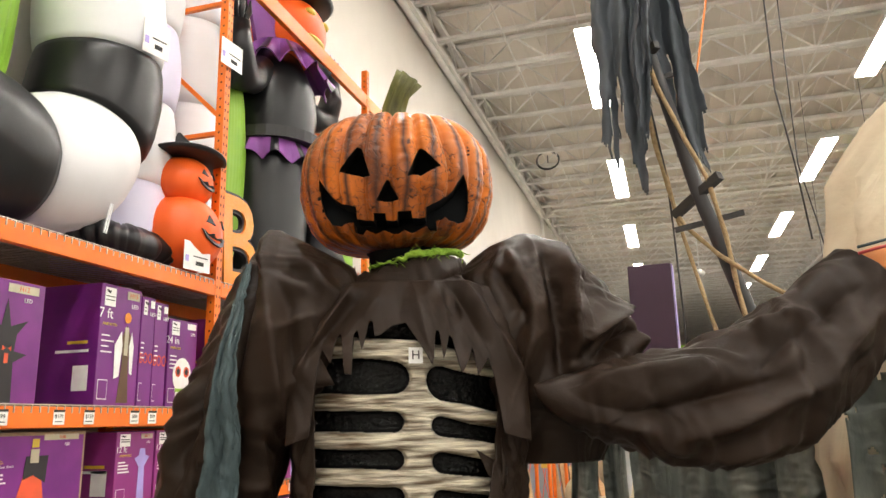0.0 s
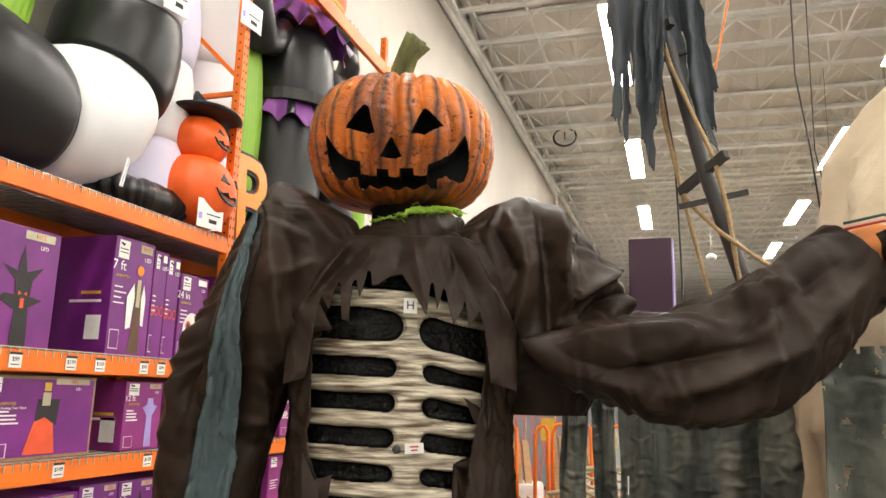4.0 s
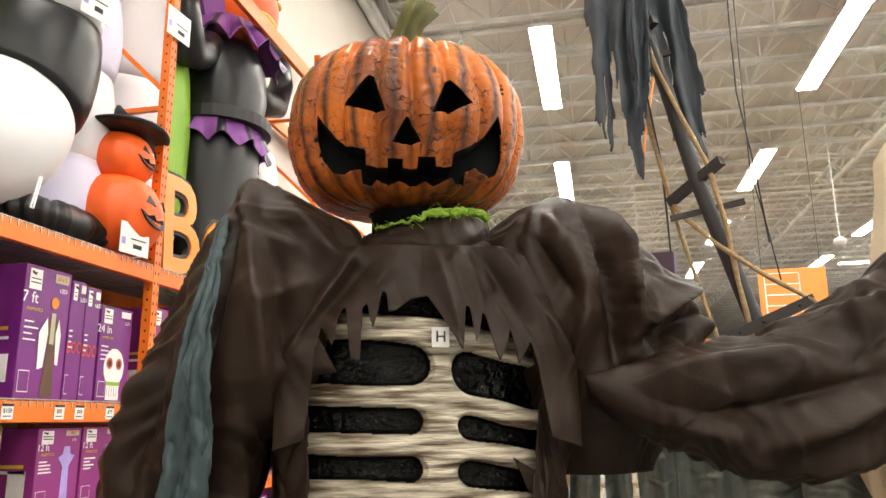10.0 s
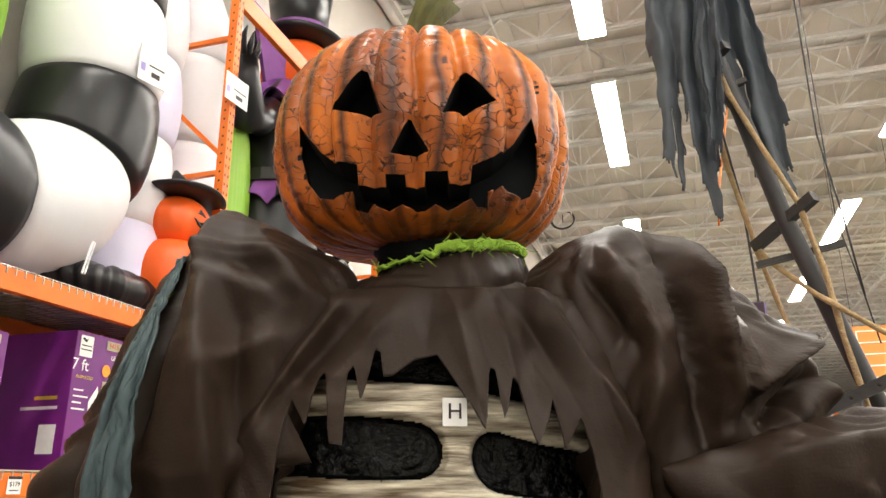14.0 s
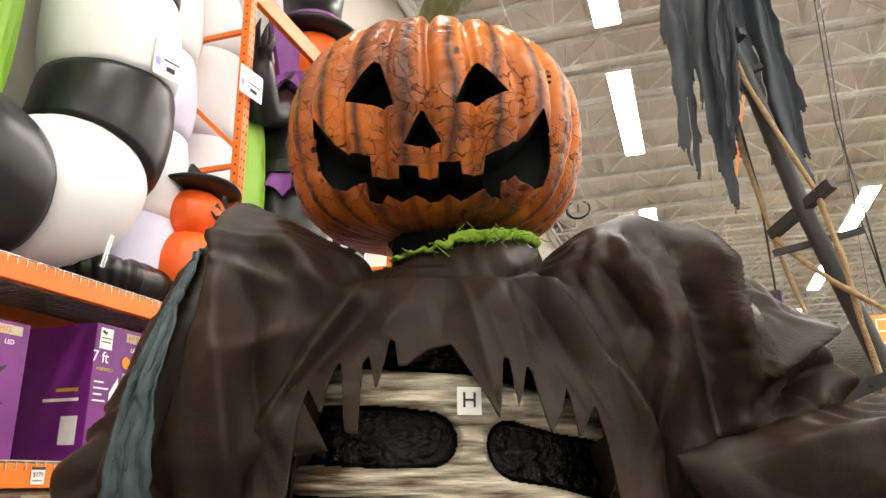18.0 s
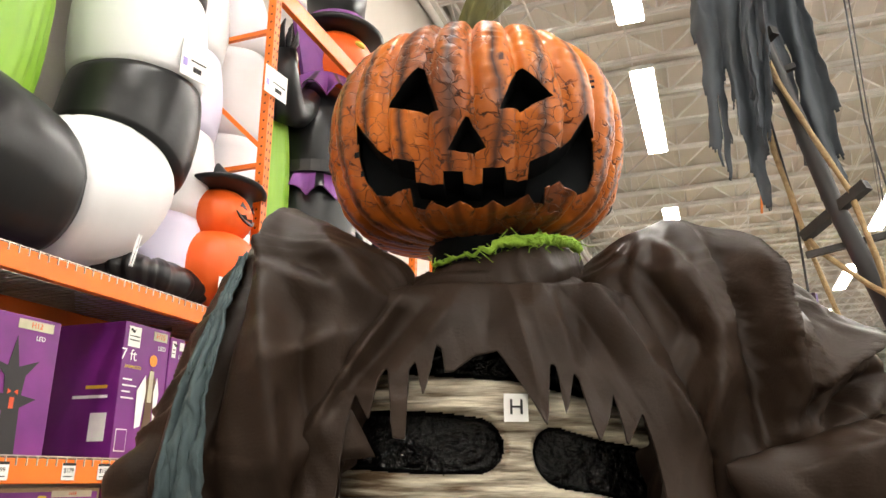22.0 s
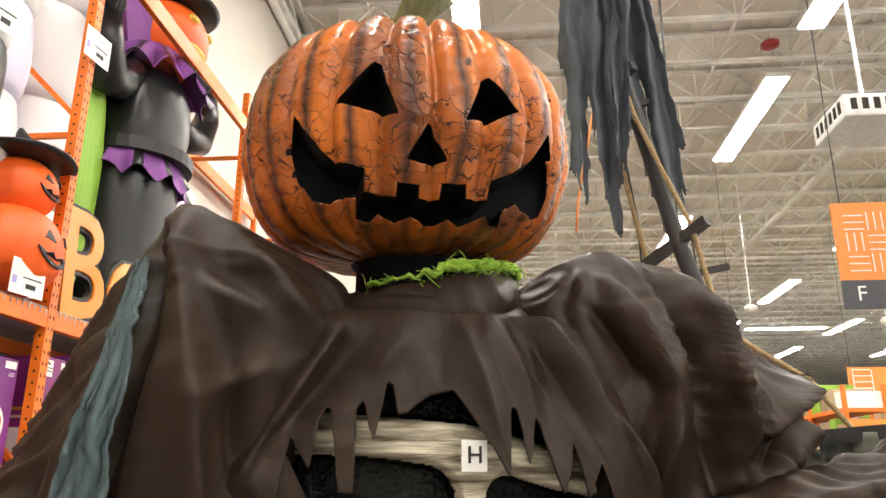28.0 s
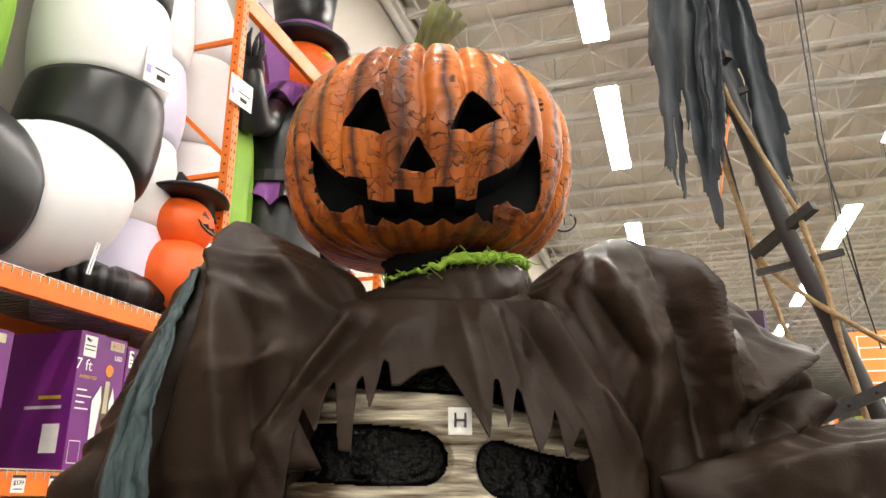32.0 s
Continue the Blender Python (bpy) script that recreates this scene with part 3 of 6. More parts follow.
def lerp_table(rows, z):
    for (z0, *a), (z1, *b) in zip(rows, rows[1:]):
        if z0 >= z >= z1:
            t = (z0 - z) / (z0 - z1)
            return [p + (q - p) * t for p, q in zip(a, b)]
    return list(rows[-1][1:]) if z < rows[-1][0] else list(rows[0][1:])


def smooth_table(rows, z, reach=0.012):
    """lerp_table, averaged over a short stretch."""
    got = [lerp_table(rows, z + reach * k / 2) for k in (-2, -1, 0, 1, 2)]
    return [sum(c) / 5 for c in zip(*got)]


def fold_height(folds, x, z):
    """Height of hand-laid folds at a place of the front: each runs from one place to another, with a width and a height, steep on one side."""
    h = 0.0
    for x0, z0, x1, z1, w, a in folds:
        dx, dz = x1 - x0, z1 - z0
        ll = dx * dx + dz * dz
        t = ((x - x0) * dx + (z - z0) * dz) / ll
        tc = min(1.0, max(0.0, t))
        px, pz = x - x0 - dx * tc, z - z0 - dz * tc
        side = (dx * pz - dz * px)
        dist = math.hypot(px, pz) / (w * (0.7 if side > 0 else 1.1))
        if dist < 2.5:
            h += 2.2 * a * math.exp(-abs(dist) ** 1.4) * (0.35 + 0.65 * math.sin(math.pi * min(1, max(0, 0.08 + 0.84 * tc))))
    return h


def tri(t):
    """A zigzag between -1 and 1."""
    return 4 * abs(t - math.floor(t + 0.5)) - 1


def facet(x, y, z, seed):
    """Flat-sided crumples: planes that meet in creases."""
    w = 1.1 * wave(x * 5 + seed, y * 5, z * 4)
    v = 1.3 * wave(x * 8, y * 8 + seed, z * 7 + 4)
    n = wave(x * 5 + seed, y * 5, z * 4)
    f = 0.9 * n + 0.55 * tri(6.0 * x + 2.5 * y + 1.6 * z + 2.0 * w + seed) * (0.6 + n) + 0.4 * tri(3.0 * x - 5.0 * y - 6.0 * z + 2.4 * v) * max(0.0, 0.25 - n)
    return f + 0.13 * tri(14 * x + 9 * y + 7 * z + 3.0 * v) * (0.6 + v)


def cloth(name, bm, label, push=0.0022):
    bmesh.ops.recalc_face_normals(bm, faces=bm.faces)
    o = part(name, bm, M_ROBE, figure, label, smooth=True)
    md = o.modifiers.new("thick", "SOLIDIFY")
    md.thickness, md.offset = push, -1
    return o


TORSO = ((1.72, 0.112, 0.108), (1.70, 0.15, 0.118), (1.68, 0.178, 0.13), (1.65, 0.196, 0.148), (1.6, 0.21, 0.168), (1.54, 0.217, 0.18), (1.45, 0.222, 0.186),
         (1.3, 0.222, 0.187), (1.1, 0.235, 0.195), (0.6, 0.32, 0.24), (0.02, 0.4, 0.32))


def opening(x, y, z):
    if y > 0 or z > 1.64 or z < 0.98:
        return False
    left = -0.176 + 0.005 * wave(z * 12, 1.0) + max(0, 1.3 - z) * 0.3
    right = 0.152 + 0.006 * wave(z * 12, 7.0) - max(0, 1.5 - z) * 0.16
    return left < x < right


def build_robe():
    bm = bmesh.new()
    zs = [1.72 - 0.006 * i for i in range(124)] + [0.97 - 0.05 * i for i in range(20)]
    nu = 240
    rings = []
    for z in zs:
        a, b = smooth_table(TORSO, z)
        ring = []
        for i in range(nu):
            th = 2 * math.pi * i / nu - math.pi
            f = 1 + 0.05 * facet(math.sin(th), math.cos(th), z * 2, 4.0) * min(1, (1.74 - z) / 0.2)
            sx, cy = math.sin(th), math.cos(th)
            ring.append(bm.verts.new((a * math.copysign(abs(sx) ** 0.75, sx) * f, -b * math.copysign(abs(cy) ** 0.75, cy) * f, z)))
        rings.append(ring)
    for r, s in zip(rings, rings[1:]):
        for i in range(nu):
            q = (r[i], r[(i + 1) % nu], s[(i + 1) % nu], s[i])
            c = sum((v.co for v in q), Vector()) / 4
            if not opening(c.x, c.y, c.z):
                bm.faces.new(q)
    bmesh.ops.delete(bm, geom=[v for v in bm.verts if not v.link_faces], context="VERTS")
    torn = [v for v in bm.verts if v.is_boundary and 0.9 < v.co.z < 1.62]
    for _ in range(3):
        bmesh.ops.smooth_vert(bm, verts=torn, factor=0.5, use_axis_x=True, use_axis_y=True, use_axis_z=True)
    cloth("robe", bm, "wrinkled brown-black fabric robe torn open at the chest")


build_robe()

# lower edge of the yoke, torn to teeth and strips
HEM = ((-0.23, 1.405), (-0.186, 1.42), (-0.174, 1.54), (-0.166, 1.571), (-0.151, 1.543), (-0.143, 1.586), (-0.136, 1.597), (-0.133, 1.596), (-0.127, 1.526), (-0.114, 1.524), (-0.111, 1.597),
       (-0.104, 1.603), (-0.097, 1.566), (-0.09, 1.59), (-0.083, 1.621), (-0.077, 1.618), (-0.074, 1.592), (-0.066, 1.593), (-0.043, 1.61), (-0.019, 1.616), (-0.008, 1.598), (0.027, 1.538),
       (0.034, 1.601), (0.04, 1.6), (0.045, 1.548), (0.05, 1.56), (0.058, 1.592), (0.064, 1.586), (0.072, 1.54), (0.078, 1.522), (0.093, 1.55), (0.1, 1.572),
       (0.107, 1.518), (0.128, 1.552), (0.137, 1.515), (0.148, 1.42), (0.2, 1.405))


def hem(x):
    for (xa, za), (xb, zb) in zip(HEM, HEM[1:]):
        if xa <= x <= xb:
            return za + (zb - za) * (x - xa) / (xb - xa)
    return 1.41


YOKE_FOLDS = ((-0.12, 1.68, -0.215, 1.53, 0.014, 0.014), (-0.1, 1.66, -0.19, 1.56, 0.02, -0.008), (0.0, 1.685, 0.02, 1.57, 0.012, 0.006), (-0.06, 1.675, -0.1, 1.62, 0.02, 0.006),
              (0.1, 1.69, 0.19, 1.53, 0.02, 0.016), (0.07, 1.68, 0.12, 1.58, 0.018, -0.007), (0.13, 1.67, 0.16, 1.57, 0.016, -0.01), (0.045, 1.68, 0.06, 1.6, 0.014, 0.006), (-0.02, 1.68, -0.03, 1.62, 0.014, -0.004))


def build_yoke():
    bm = bmesh.new()
    nx, nz, step = 250, 100, 0.003
    cols, lows = [], []
    for i in range(nx + 1):
        x = -0.225 + 0.425 * i / nx
        low = hem(x)
        top = 1.7 - 0.35 * max(0.0, abs(x - 0.005) - 0.09) ** 1.2
        col = []
        for j in range(nz + 1):
            z = max(top - step * j, low)
            a, b = smooth_table(TORSO, z)
            y = -(b + 0.012) * math.sqrt(max(0.02, 1 - abs(x / (a + 0.075)) ** 2.8))
            y -= fold_height(YOKE_FOLDS, x, z) + 0.006 * facet(x, 0, z, 2.0)
            y -= max(0.0, 1.6 - z) * (0.1 + 0.12 * wave(x * 16, z * 5))
            col.append(bm.verts.new((x, y, z)))
        cols.append(col)
        lows.append((top - low) / step)
    for i, (p, q) in enumerate(zip(cols, cols[1:])):
        for j in range(nz):
            if j < max(lows[i], lows[i + 1]):
                bm.faces.new((p[j], q[j], q[j + 1], p[j + 1]))
    bmesh.ops.delete(bm, geom=[v for v in bm.verts if not v.link_faces], context="VERTS")
    bmesh.ops.remove_doubles(bm, verts=bm.verts, dist=0.00002)
    cloth("yoke", bm, "brown-black cloth yoke torn to long teeth along its hem")


build_yoke()


def build_collar():
    bm = bmesh.new()
    nu, nv = 160, 22
    rings = []
    for j in range(nv + 1):
        v = j / nv
        ring = []
        for i in range(nu):
            th = 2 * math.pi * i / nu
            rim = 1.748 + 0.016 * math.sin(th) + 0.008 * wave(2 * math.cos(th), 2 * math.sin(th), 2.0) + 0.004 * wave(9 * math.cos(th), 9 * math.sin(th))
            z = 1.688 + (rim - 1.688) * v - 0.012 * (1 - v) * math.cos(th)
            r = 0.104 + 0.012 * math.sin(math.pi * v) + 0.014 * (1 - v) ** 3
            r += 0.007 * (facet(math.sin(th) * 0.2, math.cos(th) * 0.2, z * 1.3, 7.0)) * min(1, 2.5 * v)
            ring.append(bm.verts.new((0.008 + r * math.sin(th), -r * math.cos(th), z)))
        rings.append(ring)
    for p, q in zip(rings, rings[1:]):
        for i in range(nu):
            bm.faces.new((p[i], p[(i + 1) % nu], q[(i + 1) % nu], q[i]))
    cloth("collar", bm, "stand-up brown-black collar with a sewn seam")
    bm = bmesh.new()
    tube(bm, [(0.008 + 0.1195 * math.sin(a), -0.1195 * math.cos(a), 1.688 - 0.012 * math.cos(a)) for a in (2 * math.pi * k / 60 for k in range(61))], 0.0022, 6)
    part("seam", bm, M_ROBE, figure, "", smooth=True)


build_collar()


def sliced_sleeve(name, table, folds, label, seed, amp, nu=200, step=0.0045):
    """A hanging piece of sleeve from level slices: each row of the table gives height, inner and outer x, depth and centre y."""
    bm = bmesh.new()
    z, zs = table[0][0], []
    while z > table[-1][0]:
        zs.append(z)
        z -= step if z > 1.2 else step * 4
    rings = []
    for z in zs:
        x0, x1, dep, cy = smooth_table(table, z)
        cx, rx = (x0 + x1) / 2, abs(x1 - x0) / 2
        ring = []
        for i in range(nu):
            a = 2 * math.pi * i / nu
            ca, sa = math.cos(a), math.sin(a)
            e = 0.84
            x = cx + rx * math.copysign(abs(ca) ** e, ca)
            y = cy + dep * math.copysign(abs(sa) ** e, sa)
            fade = min(1.0, (table[0][0] - z) / 0.07)
            k = amp * facet(x, y, z, seed) * fade
            if sa < 0:
                k += fold_height(folds, x, z) * min(1.0, -2.2 * sa)
            n = Vector((ca * dep, sa * rx, 0)).normalized()
            ring.append(bm.verts.new((x + n.x * k, y + n.y * k, z)))
        rings.append(ring)
    for p, q in zip(rings, rings[1:]):
        for i in range(nu):
            bm.faces.new((p[i], p[(i + 1) % nu], q[(i + 1) % nu], q[i]))
    bm.faces.new(rings[0])
    return cloth(name, bm, label)


LEFT_SLEEVE = ((1.822, -0.276, -0.262, 0.012, 0.0), (1.812, -0.286, -0.232, 0.034, 0.0), (1.795, -0.293, -0.2, 0.06, 0.0), (1.77, -0.304, -0.158, 0.085, -0.005),
               (1.735, -0.318, -0.095, 0.112, -0.015), (1.68, -0.338, -0.09, 0.132, -0.03), (1.6, -0.376, -0.125, 0.145, -0.045), (1.5, -0.43, -0.155, 0.14, -0.045),
               (1.41, -0.458, -0.225, 0.12, -0.025), (1.3, -0.462, -0.268, 0.105, -0.01), (1.1, -0.48, -0.285, 0.11, 0.0), (0.85, -0.53, -0.28, 0.13, 0.0), (0.6, -0.56, -0.26, 0.15, 0.0))
LEFT_FOLDS = ((-0.268, 1.81, -0.262, 1.72, 0.016, 0.012), (-0.262, 1.73, -0.24, 1.45, 0.018, 0.016), (-0.288, 1.77, -0.31, 1.52, 0.014, -0.02), (-0.225, 1.78, -0.165, 1.68, 0.02, 0.008),
              (-0.262, 1.71, -0.2, 1.68, 0.012, 0.008), (-0.25, 1.6, -0.19, 1.63, 0.014, 0.009), (-0.23, 1.66, -0.2, 1.52, 0.018, -0.012), (-0.27, 1.45, -0.275, 1.2, 0.018, 0.012),
              (-0.42, 1.5, -0.44, 1.25, 0.02, 0.01), (-0.36, 1.6, -0.41, 1.35, 0.02, -0.012), (-0.3, 1.5, -0.32, 1.2, 0.02, -0.014))
sliced_sleeve("hanging_sleeve", LEFT_SLEEVE, LEFT_FOLDS, "loose brown-black sleeve hanging from a peaked shoulder", 8.0, 0.016)

RIGHT_CAP = ((1.82, 0.238, 0.262, 0.012, 0.0), (1.812, 0.208, 0.292, 0.034, 0.0), (1.8, 0.178, 0.31, 0.054, 0.0), (1.77, 0.14, 0.338, 0.085, -0.005), (1.72, 0.082, 0.38, 0.118, -0.02),
             (1.65, 0.1, 0.426, 0.135, -0.04), (1.58, 0.115, 0.452, 0.145, -0.05), (1.5, 0.125, 0.44, 0.135, -0.045), (1.42, 0.14, 0.41, 0.1, -0.02), (1.36, 0.17, 0.38, 0.075, -0.015))
RIGHT_FOLDS = ((0.246, 1.81, 0.238, 1.6, 0.009, 0.008), (0.302, 1.795, 0.285, 1.56, 0.013, 0.02), (0.272, 1.75, 0.262, 1.5, 0.018, -0.026), (0.2, 1.76, 0.222, 1.62, 0.016, 0.012),
               (0.222, 1.64, 0.2, 1.52, 0.014, 0.014), (0.16, 1.72, 0.205, 1.62, 0.018, -0.014), (0.4, 1.652, 0.315, 1.575, 0.014, 0.026), (0.325, 1.68, 0.31, 1.6, 0.016, 0.014),
               (0.36, 1.72, 0.325, 1.64, 0.016, -0.014), (0.42, 1.6, 0.33, 1.545, 0.012, -0.02), (0.41, 1.63, 0.44, 1.57, 0.014, 0.016), (0.3, 1.55, 0.24, 1.5, 0.012, 0.01), (0.35, 1.6, 0.29, 1.54, 0.01, -0.012))
sliced_sleeve("shoulder_cap", RIGHT_CAP, RIGHT_FOLDS, "puffed brown-black shoulder of the raised sleeve", 3.0, 0.015)


def forearm_sleeve():
    path = [(0.205, -0.195, 1.5), (0.25, -0.185, 1.482), (0.33, -0.18, 1.468), (0.43, -0.175, 1.458), (0.54, -0.17, 1.462), (0.66, -0.168, 1.498), (0.76, -0.168, 1.56), (0.84, -0.17, 1.63), (0.9, -0.175, 1.69)]
    radii = [0.0006, 0.036, 0.07, 0.098, 0.118, 0.124, 0.115, 0.104, 0.096]
    pts = [Vector(p) for p in path]
    dense, rad = [], []
    for i in range(len(pts) - 1):
        p0, p1, p2, p3 = pts[max(i - 1, 0)], pts[i], pts[i + 1], pts[min(i + 2, len(pts) - 1)]
        for k in range(18):
            t = k / 18
            dense.append(0.5 * ((2 * p1) + (p2 - p0) * t + (2 * p0 - 5 * p1 + 4 * p2 - p3) * t * t + (3 * p1 - p0 - 3 * p2 + p3) * t ** 3))
            rad.append(radii[i] + (radii[i + 1] - radii[i]) * t)
    dense.append(pts[-1])
    rad.append(radii[-1])
    bm = bmesh.new()
    nu = 140
    rings = tube(bm, dense, rad, nu, caps=False)
    folds = ((0.3, 1.5, 0.5, 1.53, 0.014, 0.012), (0.36, 1.44, 0.6, 1.5, 0.022, -0.014), (0.45, 1.40, 0.72, 1.5, 0.02, 0.014), (0.58, 1.58, 0.72, 1.62, 0.016, 0.012),
             (0.6, 1.53, 0.8, 1.66, 0.02, -0.012), (0.7, 1.5, 0.84, 1.62, 0.018, 0.012), (0.5, 1.36, 0.66, 1.4, 0.018, 0.01), (0.4, 1.5, 0.46, 1.4, 0.02, -0.01), (0.68, 1.62, 0.66, 1.5, 0.018, 0.008))
    for c, ring in zip(dense, rings):
        for v in ring:
            v.co.y = c.y + (v.co.y - c.y) * 0.8
            d = (v.co - c).normalized()
            k = 0.017 * facet(v.co.x, v.co.y, v.co.z, 5.0) * min(1, max(0, (c.x - 0.22) / 0.15))
            if d.y < 0:
                k += fold_height(folds, v.co.x, v.co.z) * min(1, -2 * d.y)
            v.co += d * k
    return cloth("raised_sleeve", bm, "loose wrinkled brown-black sleeve stretched out sideways")


forearm_sleeve()


def build_gauze_strip():
    bm = bmesh.new()

    def fn(u, v):
        z = 1.742 - 0.95 * v
        left, right, dep, cy = smooth_table(LEFT_SLEEVE, z)
        xl = -0.314 - 0.13 * v + 0.006 * wave(v * 12, 2) + 0.003 * wave(v * 60, 3)
        xr = xl + 0.012 + 0.062 * min(1, v * 2.0) + 0.006 * wave(v * 14, 5) + 0.003 * wave(v * 70, 6)
        x = xl + (xr - xl) * u
        q = (x - (left + right) / 2) / ((right - left) / 2)
        y = cy - dep * math.sqrt(max(0.12, 1 - q * q)) - 0.018 - 0.005 * math.sin(u * 11 + v * 5 + 3 * wave(v * 4, 1)) * (0.4 + v) + 0.008 * wave(u * 5, v * 30, 1) + 0.008 * abs(wave(u * 11, v * 90, 4)) + 0.004 * wave(u * 24, v * 200, 7)
        return (x, y, z)

    grid_sheet(bm, fn, 30, 170)
    o = part("gauze_strip", bm, M_TEAL, figure, "teal grey crinkled gauze strip hanging from the shoulder", smooth=True)
    md = o.modifiers.new("thick", "SOLIDIFY")
    md.thickness = 0.002


build_gauze_strip()

# centre lines of the moulded ribs: height at the near end, the breastbone and the far end
RIBS = ((1.574, 1.56, 1.53), (1.479, 1.471, 1.44), (1.412, 1.407, 1.382), (1.349, 1.344, 1.322), (1.286, 1.28, 1.262), (1.224, 1.218, 1.204), (1.163, 1.157, 1.145), (1.102, 1.096, 1.086), (1.04, 1.036, 1.03))


def rib_line(k, x):
    a, b, c = RIBS[k]
    t = min(1.0, abs(x) / (0.19 if x < 0 else 0.15))
    return b + ((a if x < 0 else c) - b) * t


def bone_height(x, z):
    """How far the moulded bones stand proud at a place of the chest plate: the sockets between the ribs are sunk, with round ends."""
    deep = 0.0
    for k in range(len(RIBS) - 1):
        hi, lo = rib_line(k, x), rib_line(k + 1, x)
        if not lo - 0.02 < z < hi + 0.02:
            continue
        mid, half = (hi + lo) / 2 + 0.002, (hi - lo) / 2 - 0.0135 + 0.003 * wave(x * 16, k * 3.7)
        end = (-0.024 if k else -0.016) if x < 0 else (0.03 if k else 0.024)
        reach = (end - x if x < 0 else x - end) - half * 0.8
        d = math.hypot(min(0.0, reach), z - mid) if reach < 0 else abs(z - mid)
        deep = max(deep, min(1.0, max(0.0, (half - d) / 0.011 + 0.35)))
    if z > rib_line(0, x) + 0.02:
        deep = max(deep, min(1.0, (z - rib_line(0, x) - 0.02) / 0.012))
    return 1.0 - deep * deep * (3 - 2 * deep)


def build_chest():
    bm = bmesh.new()
    nx, nz = 250, 430
    vs, hs = [], []
    for i in range(nx + 1):
        x = -0.196 + 0.372 * i / nx
        col, hc = [], []
        for j in range(nz + 1):
            z = 0.98 + 0.66 * j / nz
            h = bone_height(x, z)
            base = -0.152 * math.sqrt(max(0.05, 1 - (x / 0.235) ** 2)) + 0.012
            k = min(range(len(RIBS)), key=lambda q: abs(rib_line(q, x) - z))
            roundness = max(0.0, 1 - (abs(z - rib_line(k, x)) / 0.024) ** 2)
            breast = max(0.0, 1 - (abs(x) / 0.03) ** 2)
            y = base - 0.02 * h - 0.007 * h * max(roundness, breast)
            y -= h * (0.0022 * wave(x * 9, z * 150, 2) + 0.0016 * wave(x * 22, z * 320, 5) + 0.003 * wave(x * 30, z * 30, 9))
            if h < 0.5:
                y -= 0.006 * abs(wave(x * 45, z * 60)) + 0.0015 * wave(x * 110, z * 120, 3)
            col.append(bm.verts.new((x, y, z)))
            hc.append(h)
        vs.append(col)
        hs.append(hc)
    for i in range(nx):
        for j in range(nz):
            f = bm.faces.new((vs[i][j], vs[i + 1][j], vs[i + 1][j + 1], vs[i][j + 1]))
            f.material_index = 0 if (hs[i][j] + hs[i + 1][j] + hs[i + 1][j + 1] + hs[i][j + 1]) > 2.2 else 1
    part("rib_plate", bm, [M_BONE, M_RIBBLACK], figure, "moulded weathered bone ribs over glossy black resin", smooth=True)


build_chest()


def rag(points, y, name="rag_strip"):
    """A torn strip of robe cloth: its outline in x and z."""
    bm = bmesh.new()
    vs = [bm.verts.new((x, y - 0.010 * math.cos(x * 3), z)) for x, z in points]
    bm.faces.new(vs)
    bmesh.ops.triangulate(bm, faces=bm.faces)
    bmesh.ops.subdivide_edges(bm, edges=bm.edges, cuts=3, use_grid_fill=True)
    for v in bm.verts:
        v.co.y += 0.006 * wave(v.co.x * 30, v.co.z * 30, y * 50)
    o = part(name, bm, M_ROBE, figure, "", smooth=True)
    md = o.modifiers.new("thick", "SOLIDIFY")
    md.thickness = 0.002


for strip in ([(-0.195, 1.57), (-0.17, 1.557), (-0.143, 1.508), (-0.175, 1.515), (-0.195, 1.5)], [(0.15, 1.41), (0.16, 1.36), (0.105, 1.392), (0.125, 1.35), (0.15, 1.31)],
              [(0.15, 1.3), (0.128, 1.255), (0.088, 1.272), (0.108, 1.205), (0.052, 1.2), (0.08, 1.15), (0.09, 1.05), (0.16, 1.05)],
              [(-0.185, 1.29), (-0.16, 1.24), (-0.13, 1.25), (-0.138, 1.18), (-0.098, 1.15), (-0.11, 1.05), (-0.185, 1.05)]):
    rag(strip, -0.15)

# the lime gauze at the collar, the letter tag, sensor and its tag
bm = bmesh.new()
rnd = random.Random(3)
rim = []
for i in range(60):
    a = -0.95 + 2.05 * i / 59
    x = 0.008 + 0.108 * math.sin(a)
    rim.append(Vector((x, -0.108 * math.cos(a), 1.75 + 0.016 * math.sin(a) + 0.006 * wave(i * 0.3, 4.0) + (0.006 if x > -0.01 else 0))))
tube(bm, rim, [0.0025 + 0.0045 * min(1, max(0, (p.x + 0.03) / 0.03)) + 0.002 * wave(i * 0.9, 1.0) for i, p in enumerate(rim)], 10)
for v in bm.verts:
    v.co += Vector((wave(v.co.x * 220, v.co.z * 220), wave(v.co.z * 220, v.co.x * 220), 0.7 * wave(v.co.x * 180, v.co.y * 180, 5))) * 0.004
for q in range(46):
    p = rim[rnd.randrange(len(rim))] + Vector((rnd.uniform(-0.004, 0.004), rnd.uniform(-0.008, 0.004), rnd.uniform(-0.004, 0.006)))
    d = [Vector((rnd.uniform(-0.012, 0.012), rnd.uniform(-0.008, 0.004), rnd.uniform(-0.01, 0.008))) for _ in range(3)]
    tube(bm, [p, p + d[0], p + d[0] + d[1], p + d[0] + d[1] + d[2] * 0.6], 0.0006, 4)
end = rim[-1]
tube(bm, [end, end + Vector((0.004, 0, -0.012)), end + Vector((-0.002, 0, -0.026)), end + Vector((0.006, 0, -0.036))], 0.0007, 4)
part("collar_gauze", bm, M_LIME, figure, "lime green frayed gauze at the collar", smooth=True)
tag_letter = part("letter_tag", boxes((-0.0125, -0.001, -0.014, 0.0125, 0.001, 0.014)), M_WHITE, figure, "small white paper tag")
